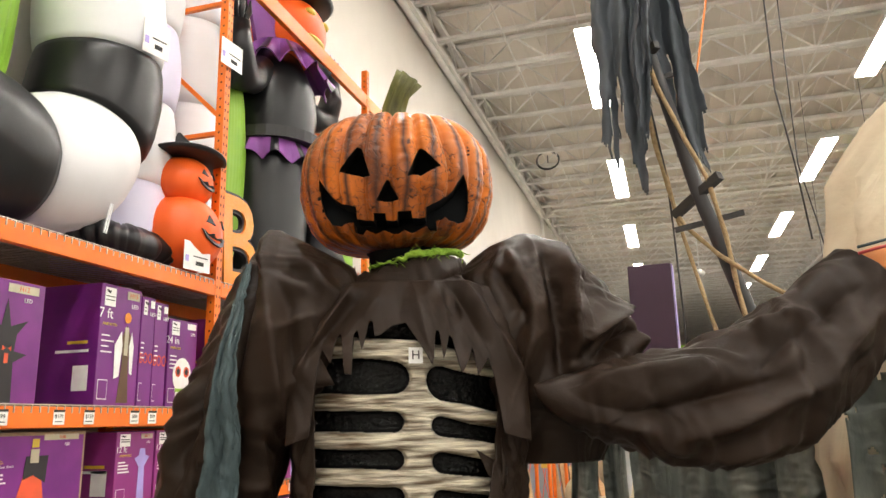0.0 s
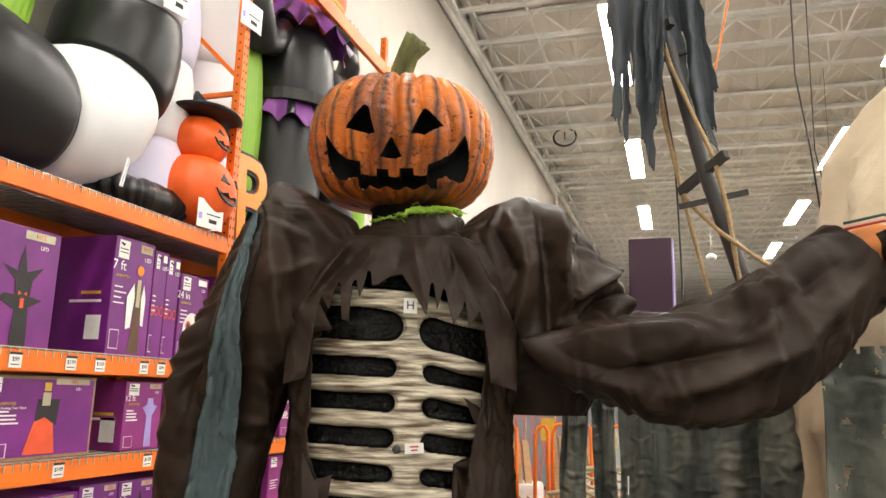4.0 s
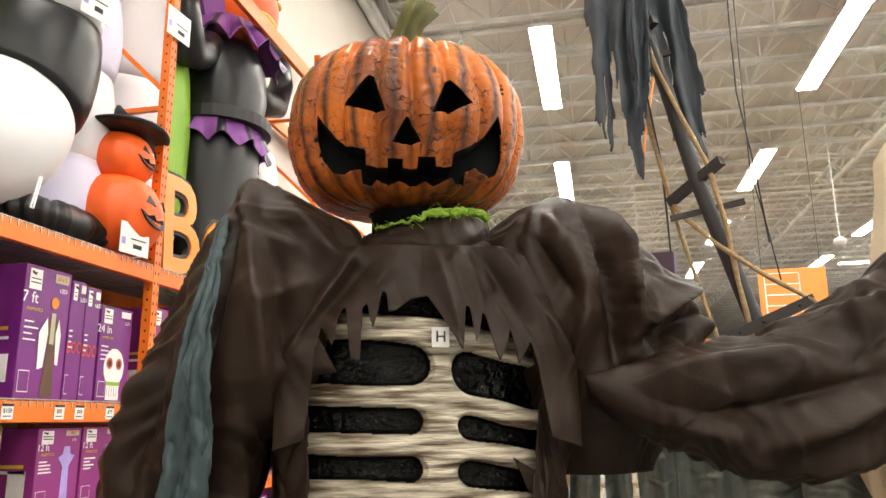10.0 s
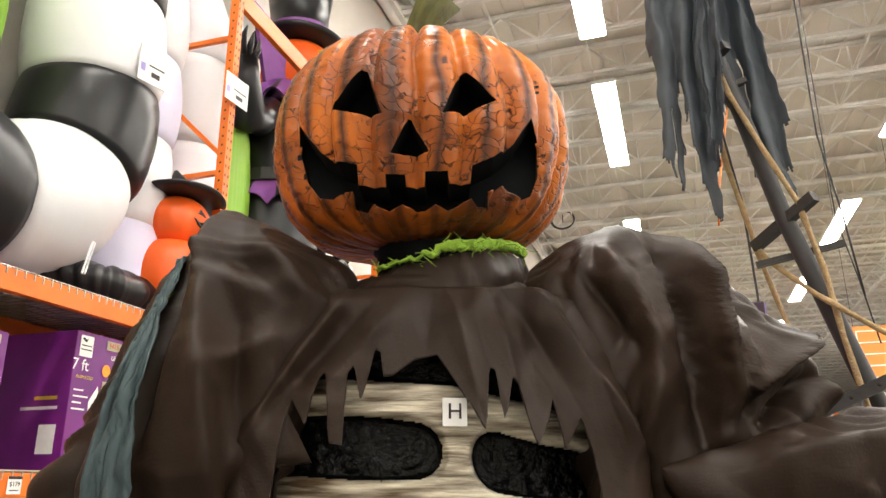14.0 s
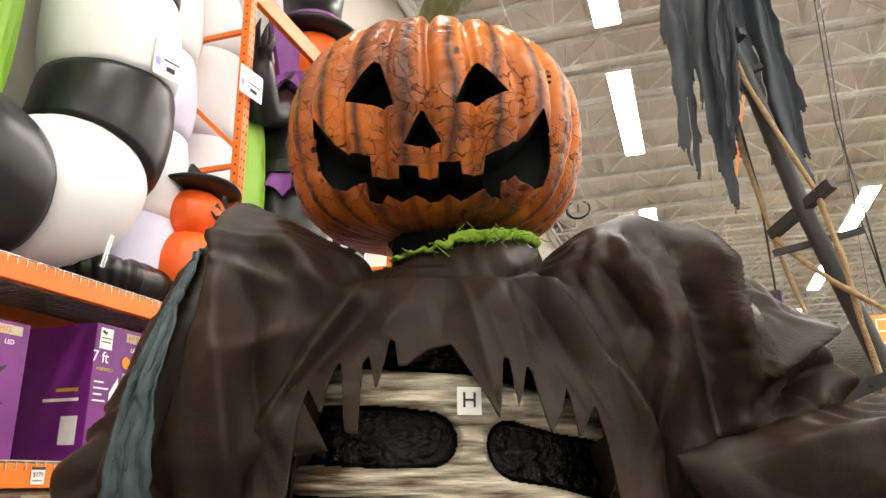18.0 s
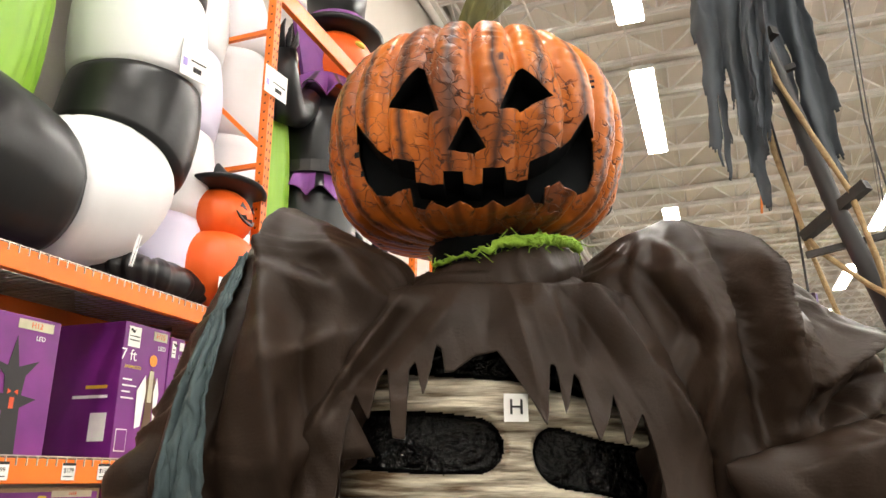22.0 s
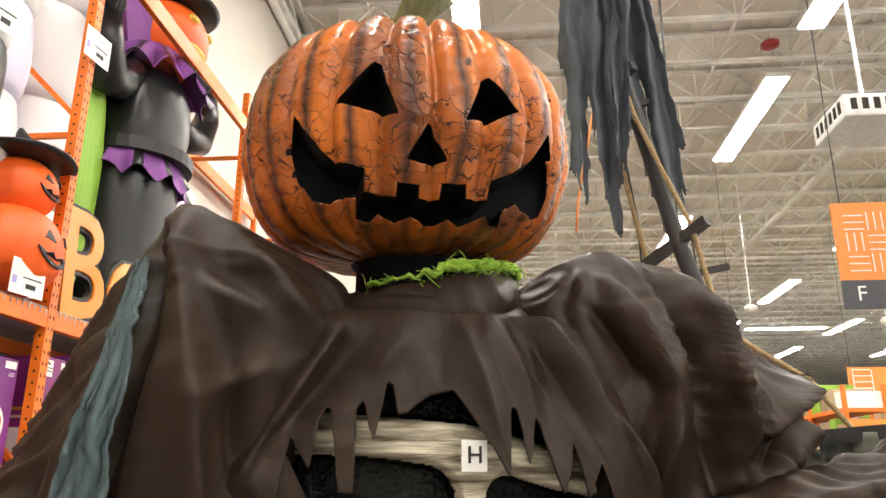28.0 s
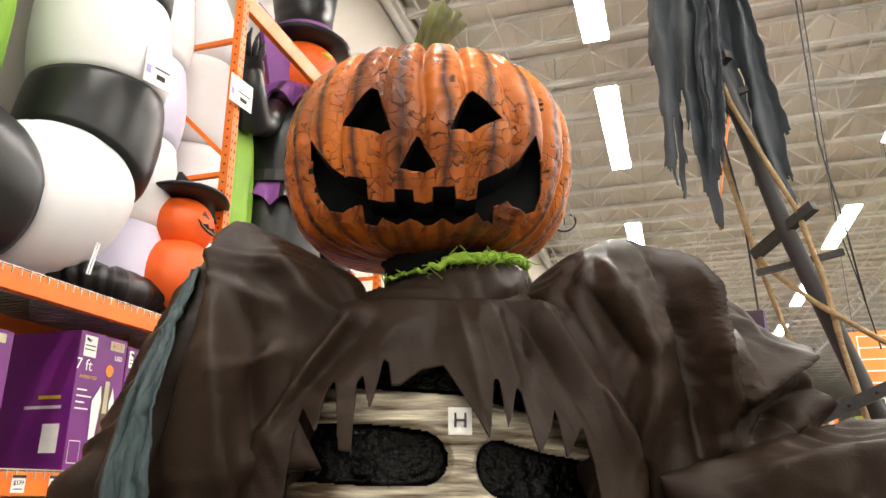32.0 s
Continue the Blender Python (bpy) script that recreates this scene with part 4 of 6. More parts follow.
tag_letter.location, tag_letter.rotation_euler = (-0.002, -0.181, 1.556), (0, 0, radians(2))
w = words("H", 0.022, M_BLACKPRINT)
w.parent, w.matrix_basis = tag_letter, pose(0, -0.0022, 0, 90, 0, 0)
bm = bmesh.new()
ball(bm, (-0.017, -0.168, 1.297), (0.008, 0.005, 0.008), u=12, v=8)
part("sensor", bm, M_POLE, figure, "small round black sensor", smooth=True)
t2 = part("sensor_tag", boxes((-0.017, -0.0008, -0.009, 0.017, 0.0008, 0.009)), M_WHITE, figure, "small white and red paper tag")
t2.location, t2.rotation_euler = (0.014, -0.178, 1.30), (0, radians(-4), 0)
M_REDPRINT = material("red_print", (0.55, 0.06, 0.06), 0.5)
for k, (dz, wd) in enumerate(((0.003, 0.016), (-0.003, 0.012))):
    part("print_bar", boxes((-wd / 2, -0.0014, dz - 0.0014, wd / 2, -0.0011, dz + 0.0014)), M_REDPRINT, t2)

# the orange hand that comes out of the raised cuff, with a glossy black ring and thin wires
bm = bmesh.new()
ball(bm, (0.925, -0.185, 1.70), (0.075, 0.06, 0.06), u=28, v=20)
tube(bm, [(0.82, -0.17, 1.62), (0.9, -0.18, 1.685), (0.97, -0.19, 1.7)], [0.05, 0.056, 0.05], 20)
for k in range(4):
    tube(bm, [(0.97, -0.2 + 0.012 * k, 1.73 - 0.026 * k), (1.03, -0.21 + 0.012 * k, 1.735 - 0.032 * k), (1.08, -0.215 + 0.012 * k, 1.705 - 0.036 * k), (1.1, -0.215, 1.67 - 0.036 * k)], [0.018, 0.016, 0.014, 0.007], 12)
for v in bm.verts:
    v.co += 0.007 * Vector((wave(v.co.x * 30, v.co.y * 30, v.co.z * 30), wave(v.co.y * 34, v.co.z * 34), wave(v.co.z * 30, v.co.x * 30, 4)))
part("hand", bm, M_ORANGECLOTH, figure, "knobbly orange-brown gripping hand", smooth=True)
bm = bmesh.new()
tube(bm, [(0.93, -0.235, 1.74), (0.95, -0.24, 1.69), (0.955, -0.235, 1.64)], [0.03, 0.042, 0.03], 20)
part("grip", bm, M_RIBBLACK, figure, "glossy black grip held in the hand", smooth=True)
for k, (m_wire, dz) in enumerate(((M_TEAL, 0.012), (M_REDPRINT, 0.0))):
    bm = bmesh.new()
    tube(bm, [(0.84, -0.23, 1.735 + dz), (0.91, -0.252, 1.752 + dz), (0.99, -0.262, 1.725 + dz), (1.05, -0.258, 1.69 + dz), (1.12, -0.25, 1.66 + dz)], 0.003, 8)
    part("wire", bm, m_wire, figure, "thin insulated wire", smooth=True)


# ---------------------------------------------------------------- goods on the rack
M_KRAFT = material("kraft_board", (0.36, 0.26, 0.15), 0.8, scale=30)
M_YELLOWPRINT = material("yellow_print", (0.75, 0.5, 0.05), 0.5)
M_REDGLOW = material("red_orange_print", (0.8, 0.1, 0.03), 0.5)
M_BROWNPRINT = material("brown_print", (0.12, 0.06, 0.025), 0.5)
M_MAGENTA = material("magenta_carton", (0.27, 0.03, 0.2), 0.38, dark=(0.21, 0.022, 0.16), scale=3)
M_LILAC = material("lilac_print", (0.42, 0.35, 0.75), 0.5)
M_BONEPRINT = material("bone_print", (0.55, 0.5, 0.35), 0.5)
M_LAVENDER = material("lavender_nylon", (0.72, 0.7, 0.86), 0.5, dark=(0.66, 0.63, 0.82), scale=2, bump=0.1, bump_scale=8)
M_GLITTER = material("glitter_orange", (0.85, 0.3, 0.02), 0.3, dark=(0.75, 0.22, 0.01), scale=120, bump=0.4, bump_scale=200)


def flat(outline, mat, parent, x, name="print_shape", thick=0.0012):
    """A thin printed shape on a face that looks along +x: its outline in y and z."""
    bm = bmesh.new()
    a = [bm.verts.new((x, y, z)) for y, z in outline]
    b = [bm.verts.new((x + thick, y, z)) for y, z in outline]
    bm.faces.new(b)
    k = len(outline)
    for i in range(k):
        bm.faces.new((a[i], a[(i + 1) % k], b[(i + 1) % k], b[i]))
    bmesh.ops.recalc_face_normals(bm, faces=bm.faces)
    return part(name, bm, mat, parent)


def rect(y0, z0, y1, z1):
    return [(y0, z0), (y1, z0), (y1, z1), (y0, z1)]


def put_words(text, size, mat, parent, x, y, z):
    w = words(text, size, mat)
    w.parent = parent
    w.matrix_basis = pose(x, y, z, 90, 0, 90)
    return w


def carton(y0, y1, z0, z1, x=-3.25, depth=0.6, mat=None, art="", lead="", code="", seed=0, kraft=False, label="", title=""):
    wid, hig = y1 - y0, z1 - z0
    ob = empty("carton", (x, y0, z0), label or "purple printed cardboard carton on a rack shelf", "box", "boxed decorations on the rack")
    bm = boxes((-depth, 0, 0, 0, wid, hig), bevel=0.006)
    part("shell", bm, M_KRAFT if kraft else (mat or M_PURPLE), ob)
    if kraft:
        flat(rect(0.02, 0.02, wid - 0.02, hig - 0.02), mat or M_PURPLE, ob, 0.0015, "printed_front")
    e = 0.003
    lw = min(0.1, wid * 0.26)
    logo = flat(rect(0.05 * wid + 0.01, hig * 0.84 - lw * 0.2, 0.05 * wid + 0.01 + lw, hig * 0.97), M_WHITE, ob, e, "logo_panel")
    flat([(0.06 * wid + 0.014, hig * 0.945), (0.06 * wid + 0.03, hig * 0.955), (0.06 * wid + 0.045, hig * 0.94), (0.06 * wid + 0.06, hig * 0.95), (0.06 * wid + 0.05, hig * 0.92), (0.06 * wid + 0.03, hig * 0.93)],
         M_BLACKPRINT, ob, e + 0.0015, "logo_bat")
    for k in range(2):
        flat(rect(0.06 * wid + 0.015, hig * (0.9 - 0.03 * k) - 0.006, 0.05 * wid + lw, hig * (0.9 - 0.03 * k)), M_BLACKPRINT, ob, e + 0.0015, "print_bar")
    flat(rect(wid * 0.62, hig * 0.9, wid * 0.93, hig * 0.97), M_BONEPRINT if code else M_WHITE, ob, e, "code_panel")
    if code:
        put_words(code, hig * 0.06, M_REDGLOW, ob, e + 0.002, wid * 0.78, hig * 0.935)
    put_words("LED", hig * 0.05, M_WHITE, ob, e, wid * 0.83, hig * 0.845)
    if lead:
        put_words(lead, hig * 0.12, M_WHITE, ob, e, wid * 0.13, hig * 0.75)
        put_words("ANIMATED", min(hig * 0.05, wid * 0.07), M_YELLOWPRINT, ob, e, wid * 0.24, hig * 0.665)
        if title:
            put_words(title, min(hig * 0.042, wid * 0.052), M_WHITE, ob, e, wid * 0.27, hig * 0.615)
    rnd = random.Random(seed + 5)
    for k in range(1, 5):
        flat(rect(wid * 0.06, hig * (0.61 - 0.045 * k), wid * (0.22 + 0.14 * rnd.random()), hig * (0.61 - 0.045 * k) + 0.009), M_WHITE, ob, e, "print_bar")
    flat(rect(wid * 0.05, hig * 0.05, wid * 0.27, hig * 0.21), M_WHITE, ob, e, "inset_frame")
    flat(rect(wid * 0.06, hig * 0.057, wid * 0.26, hig * 0.203), mat or M_PURPLE, ob, e + 0.0015, "inset_picture")
    cy = wid * 0.66
    if art == "tree":
        flat([(cy - 0.05, 0), (cy - 0.045, hig * 0.3), (cy - 0.13, hig * 0.36), (cy - 0.2, hig * 0.33), (cy - 0.12, hig * 0.43), (cy - 0.05, hig * 0.42), (cy - 0.06, hig * 0.55),
              (cy - 0.15, hig * 0.66), (cy - 0.05, hig * 0.62), (cy - 0.02, hig * 0.84), (cy + 0.015, hig * 0.62), (cy + 0.13, hig * 0.68), (cy + 0.06, hig * 0.56), (cy + 0.05, hig * 0.42),
              (cy + 0.14, hig * 0.4), (cy + 0.05, hig * 0.33), (cy + 0.06, 0)], M_BLACKPRINT, ob, e, "tree_picture")
        for d in (-1, 1):
            flat([(cy + d * 0.03, hig * 0.46), (cy + d * 0.008, hig * 0.44), (cy + d * 0.03, hig * 0.42)], M_REDGLOW, ob, e + 0.0015, "eye_picture")
        flat(rect(cy - 0.012, hig * 0.32, cy + 0.014, hig * 0.4), M_REDGLOW, ob, e + 0.0015, "mouth_picture")
    if art == "robe":
        flat([(cy - 0.06, 0.02), (cy - 0.03, hig * 0.35), (cy - 0.04, hig * 0.58), (cy, hig * 0.68), (cy + 0.045, hig * 0.58), (cy + 0.03, hig * 0.35), (cy + 0.05, 0.02)], M_BROWNPRINT, ob, e, "robe_picture")
        flat([(cy - 0.05, hig * 0.62), (cy - 0.11, hig * 0.5), (cy - 0.1, hig * 0.22), (cy - 0.055, hig * 0.24), (cy - 0.035, hig * 0.5)], M_WHITE, ob, e + 0.0015, "cloth_picture")
        flat([(cy + 0.05, hig * 0.62), (cy + 0.075, hig * 0.5), (cy + 0.07, hig * 0.26), (cy + 0.045, hig * 0.27), (cy + 0.03, hig * 0.5)], M_WHITE, ob, e + 0.0015, "cloth_picture")
        flat([(cy + 0.033 * math.cos(a), hig * 0.74 + 0.036 * math.sin(a)) for a in (k * math.pi / 8 for k in range(16))], M_GLITTER, ob, e + 0.003, "pumpkin_picture")
        flat(rect(cy - 0.018, hig * 0.42, cy + 0.018, hig * 0.66), M_BONEPRINT, ob, e + 0.0015, "rib_picture")
    if art == "skull":
        cy = wid * 0.5
        flat([(cy + 0.11 * math.cos(a), hig * 0.36 + 0.13 * math.sin(a)) for a in (k * math.pi / 10 for k in range(20))], M_WHITE, ob, e, "skull_picture")
        flat(rect(cy - 0.07, hig * 0.02, cy + 0.07, hig * 0.2), M_WHITE, ob, e + 0.0006, "jaw_picture")
        for d in (-0.05, 0.05):
            flat([(cy + d + 0.034 * math.cos(a), hig * 0.4 + 0.04 * math.sin(a)) for a in (k * math.pi / 6 for k in range(12))], M_REDGLOW, ob, e + 0.002, "eye_picture")
            flat([(cy + d + 0.02 * math.cos(a), hig * 0.4 + 0.024 * math.sin(a)) for a in (k * math.pi / 6 for k in range(12))], M_BLACKPRINT, ob, e + 0.0034, "eye_picture")
        flat(rect(cy - 0.075, hig * 0.17, cy + 0.075, hig * 0.21), M_NGREEN, ob, e + 0.002, "lip_picture")
        for k in range(5):
            flat(rect(cy - 0.06 + 0.026 * k, hig * 0.06, cy - 0.058 + 0.026 * k, hig * 0.16), M_BLACKPRINT, ob, e + 0.002, "tooth_line")
    if art == "ghost":
        flat([(cy - 0.03, 0.02), (cy - 0.025, hig * 0.5), (cy - 0.07, hig * 0.62), (cy - 0.03, hig * 0.66), (cy - 0.02, hig * 0.76), (cy + 0.03, hig * 0.76), (cy + 0.04, hig * 0.66), (cy + 0.08, hig * 0.64), (cy + 0.03, hig * 0.5), (cy + 0.04, 0.02)],
             M_LILAC, ob, e, "ghost_picture")
    if art == "witch":
        cy = wid * 0.55
        flat([(cy - 0.13, 0.03), (cy - 0.08, hig * 0.4), (cy - 0.05, hig * 0.62), (cy + 0.05, hig * 0.62), (cy + 0.07, hig * 0.4), (cy + 0.1, 0.03)], M_REDGLOW, ob, e, "dress_picture")
        flat([(cy - 0.07, hig * 0.45), (cy - 0.06, hig * 0.72), (cy + 0.1, hig * 0.72), (cy + 0.09, hig * 0.4), (cy, hig * 0.5)], M_BLACKPRINT, ob, e + 0.0015, "chair_picture")
        flat(rect(cy - 0.03, hig * 0.64, cy + 0.03, hig * 0.8), M_BONEPRINT, ob, e + 0.003, "face_picture")
        flat(rect(cy - 0.025, hig * 0.82, cy + 0.025, hig * 0.92), M_YELLOWPRINT, ob, e + 0.003, "hat_picture")
    if art == "boo":
        boo = put_words("BOO", wid * 0.46, M_REDGLOW, ob, e, wid * 0.5, hig * 0.43)
        boo.scale = (1.0, 1.7, 1.0)
    # print on the end that faces the aisle's start
    for k, (dx, z, w2, h2, m2) in enumerate(((0.08, 0.5, 0.16, 0.02, M_YELLOWPRINT), (0.07, 0.43, 0.26, 0.018, M_WHITE), (0.06, 0.12, 0.12, 0.16, M_WHITE))):
        part("end_print", boxes((-dx - w2, -0.0015, hig * z, -dx, -0.0003, hig * z + h2)), m2, ob)
    return ob


Z2, Z3, Z4, Z5 = 1.588, 0.963, 0.293, 2.593
carton(0.55, 1.3, Z2, 2.25, art="tree", lead="6 ft", code="H12", seed=1, title="LED Ghost Tree", label="purple carton with a black ghost tree picture")
carton(1.35, 2.04, Z2, 2.27, art="tree", lead="6 ft", code="H12", seed=2, title="LED Ghost Tree", label="purple carton with a black ghost tree picture")
carton(2.5, 2.89, Z2, 2.375, depth=0.75, art="robe", lead="7 ft", code="H15", seed=3, label="tall purple carton picturing a pumpkin-headed robe figure")
carton(2.9, 3.04, Z2, 2.345, art="boo", seed=4, label="narrow purple carton with orange BOO letters")
carton(3.045, 3.19, Z2, 2.325, art="boo", seed=5, label="narrow purple carton with orange BOO letters")
carton(3.24, 3.585, Z2, 2.235, x=-3.27, art="skull", lead="24 in", seed=6, label="purple carton with a painted sugar skull picture")
carton(0.7, 1.55, Z3, 1.44, art="witch", kraft=True, code="H18", seed=7, lead="5 ft", title="LED Rocking Chair Witch", label="wide purple carton with seated witch picture and kraft edges")
carton(1.6, 2.46, Z3, 1.435, art="witch", kraft=True, code="H18", seed=8, lead="5 ft", title="LED Rocking Chair Witch", label="wide purple carton with seated witch picture and kraft edges")
carton(2.74, 3.12, Z3, 1.42, mat=M_MAGENTA, art="ghost", lead="12 ft", code="H17", seed=9, label="magenta carton with a lilac ghost picture")
carton(3.14, 3.52, Z3, 1.425, mat=M_MAGENTA, art="ghost", lead="12 ft", code="H17", seed=10, label="magenta carton with a lilac ghost picture")
for k, (a, b, h) in enumerate(((1.3, 1.86, 0.75), (1.87, 2.41, 0.75), (2.42, 2.76, 0.775), (2.77, 3.12, 0.77), (3.15, 3.5, 0.75))):
    carton(a, b, Z4, h, art="tree" if k % 2 else "robe", lead="6 ft", code="H22", seed=20 + k, label="purple printed carton on the lowest shelf")
for k, (a, b, z, h) in enumerate(((3.8, 4.12, Z2, 2.3), (4.15, 4.6, Z2, 2.35), (4.7, 5.3, Z2, 2.25), (5.4, 5.95, Z2, 2.3), (3.75, 4.15, Z3, 1.4), (4.2, 4.75, Z3, 1.42), (4.85, 5.3, Z3, 1.35),
                                  (3.75, 4.1, Z4, 0.8), (4.15, 4.6, Z4, 0.82), (4.7, 5.2, Z4, 0.8), (5.3, 5.95, Z4, 0.75), (6.3, 6.9, Z2, 2.3), (7.0, 7.6, Z2, 2.2), (6.3, 7.0, Z3, 1.4), (7.1, 7.9, Z3, 1.45), (6.4, 7.3, Z4, 0.8))):
    carton(a, b, z, h, mat=M_PURPLE if k % 3 else M_MAGENTA, art=("skull", "robe", "ghost", "tree")[k % 4], seed=40 + k, label="purple printed carton further along the rack")


# price tags
def price_tag(y, z, text, size=0.085, x=RX + 0.006):
    ob = empty("price_tag", (x, y, z), "white paper price tag clipped to an orange beam", "price tag", "shelf price tags")
    part("card", boxes((-0.001, -size / 2, -size / 2, 0.001, size / 2, size / 2)), M_WHITE, ob)
    flat(rect(-size / 2, size * 0.34, size / 2, size / 2), M_BLACKPRINT, ob, 0.0014, "print_bar")
    if text:
        put_words(text, size * 0.38, M_BLACKPRINT, ob, 0.0022, 0, size * 0.05)
    flat(rect(-size * 0.35, -size * 0.32, size * 0.3, -size * 0.26), M_BLACKPRINT, ob, 0.0014, "print_bar")
    return ob


for y, text in ((1.75, "$99"), (2.15, "$179"), (2.39, "$159"), (2.8, "$59"), (2.98, "$59"), (3.28, "$79")):
    price_tag(y, 1.515, text)
for y, text in ((2.15, "$149"), (2.93, "$129"), (1.2, "$149")):
    price_tag(y, 0.9, text)
for y in (4.1, 4.5, 5.0):
    price_tag(y, 0.9, "")
    price_tag(y, 1.515, "")


def price_card(y, z, hgt, wid, turn=0.0, x=RX + 0.02):
    ob = empty("price_card", (x, y, z), "white price card with black and purple print", "price card", "large price cards")
    ob.rotation_euler = (0, 0, radians(turn))
    part("card", boxes((-0.002, 0, -hgt, 0.002, wid, 0)), M_WHITE, ob)
    flat(rect(0.015, -hgt * 0.72, 0.05, -hgt * 0.5), M_LILAC, ob, 0.0024, "print_mark")
    flat(rect(wid * 0.45, -hgt * 0.8, wid * 0.75, -hgt * 0.66), M_BLACKPRINT, ob, 0.0024, "print_bar")
    flat(rect(wid * 0.35, -hgt * 0.52, wid * 0.9, -hgt * 0.48), M_BLACKPRINT, ob, 0.0024, "print_bar")
    return ob


price_card(3.207, 2.816, 0.22, 0.28, turn=-8)
price_card(3.571, 4.687, 0.24, 0.28, turn=-6, x=RX + 0.012)
price_card(2.56, 4.3, 0.26, 0.22, turn=-14, x=-3.13)
price_card(5.5, 2.8, 0.22, 0.3)


# inflatables on the top shelf
def striped_arm():
    ob = empty("striped_inflatable", (-3.6, 2.46, Z5), "giant inflatable tube with black and white bands, bent upward", "inflatable")
    path = [(0.9, 3.2), (1.3, 3.1), (1.75, 3.08), (2.12, 3.2), (2.34, 3.52), (2.42, 3.95), (2.4, 4.4), (2.36, 4.9), (2.32, 5.5), (2.3, 6.0)]
    pts = [Vector((0, y - 2.2, z - Z5)) for y, z in path]
    dense = []
    for i in range(len(pts) - 1):
        p0, p1, p2, p3 = pts[max(i - 1, 0)], pts[i], pts[i + 1], pts[min(i + 2, len(pts) - 1)]
        for k in range(8):
            t = k / 8
            dense.append(0.5 * ((2 * p1) + (p2 - p0) * t + (2 * p0 - 5 * p1 + 4 * p2 - p3) * t * t + (3 * p1 - p0 - 3 * p2 + p3) * t ** 3))
    n = len(dense)
    cuts = [0, 16, 31, 42, 53, n - 1]
    for k, (a, b) in enumerate(zip(cuts, cuts[1:])):
        bm = bmesh.new()
        seg = dense[a:b + 1]
        rad = [(0.40 if k < 2 else 0.43) + (0.075 if k < 2 else 0.03) * max(0.0, math.sin(math.pi * i / (len(seg) - 1))) ** 0.6 for i in range(len(seg))]
        rings = tube(bm, seg, rad, 40)
        for r in rings:
            for v in r:
                v.co += 0.008 * Vector((wave(v.co.y * 9, v.co.z * 9), 0, wave(v.co.z * 7, v.co.y * 7)))
        part("band", bm, M_NBLACK if k % 2 == 0 else M_NWHITE, ob, "glossy black nylon band" if k % 2 == 0 else "glowing white nylon band", smooth=True)
    bm = bmesh.new()
    for d in (0, 0.02):
        bar(bm, (0.4, 0.0 + d, 0.3), (0.43, -0.08 + d, 0.08), 0.008)
    part("tie_cord", bm, M_NWHITE, ob)


striped_arm()


def blob(name, centre, size, mat, label, category="inflatable", folds=0.02, seed=0):
    bm = bmesh.new()
    vs = ball(bm, (0, 0, 0), size, u=152, v=40)
    for v in vs:
        a = math.atan2(v.co.y, v.co.x)
        v.co *= 1 + folds * (0.35 * math.sin(38 * a) + 0.3 * math.sin(9 * a)) + folds * wave(v.co.x * 4 + seed, v.co.y * 4, v.co.z * 3)
    ob = part(name, bm, mat, None, smooth=True)
    ob.location = centre
    return tagged(ob, label, category)


blob("green_inflatable", (-3.78, 1.27, 4.15), (0.4, 0.75, 1.58), M_NGREEN, "huge pleated lime green inflatable on the top shelf", folds=0.03)
blob("green_inflatable", (-3.85, 4.53, 3.98), (0.28, 0.36, 1.38), M_NGREEN, "tall lime green inflatable behind the rack upright", folds=0.02)
blob("black_fabric", (-3.55, 2.98, 2.74), (0.3, 0.62, 0.16), M_NBLACK, "crumpled black inflatable fabric lying on wire deck", "fabric", folds=0.1)
column = empty("white_inflatable", (-3.82, 3.2, Z5), "tall white inflatable column with lavender bands", "inflatable")
for k in range(5):
    bm = bmesh.new()
    seg = [(0, 0, 0.68 * k + 0.085 * i) for i in range(9)]
    tube(bm, seg, [0.4 + 0.04 * math.sin(math.pi * i / 8) for i in range(9)], 36)
    part("band", bm, M_NWHITE if k % 2 else M_LAVENDER, column, smooth=True)
column2 = empty("white_inflatable", (-3.88, 4.13, Z5), "tall white inflatable standing against the wall", "inflatable")
for k in range(4):
    bm = bmesh.new()
    tube(bm, [(0, 0, 0.85 * k + 0.106 * i) for i in range(9)], [(0.3 if k < 3 else 0.3 - 0.022 * i) + 0.06 * math.sin(math.pi * i / 8) for i in range(9)], 36)
    part("band", bm, M_NWHITE, column2, smooth=True)


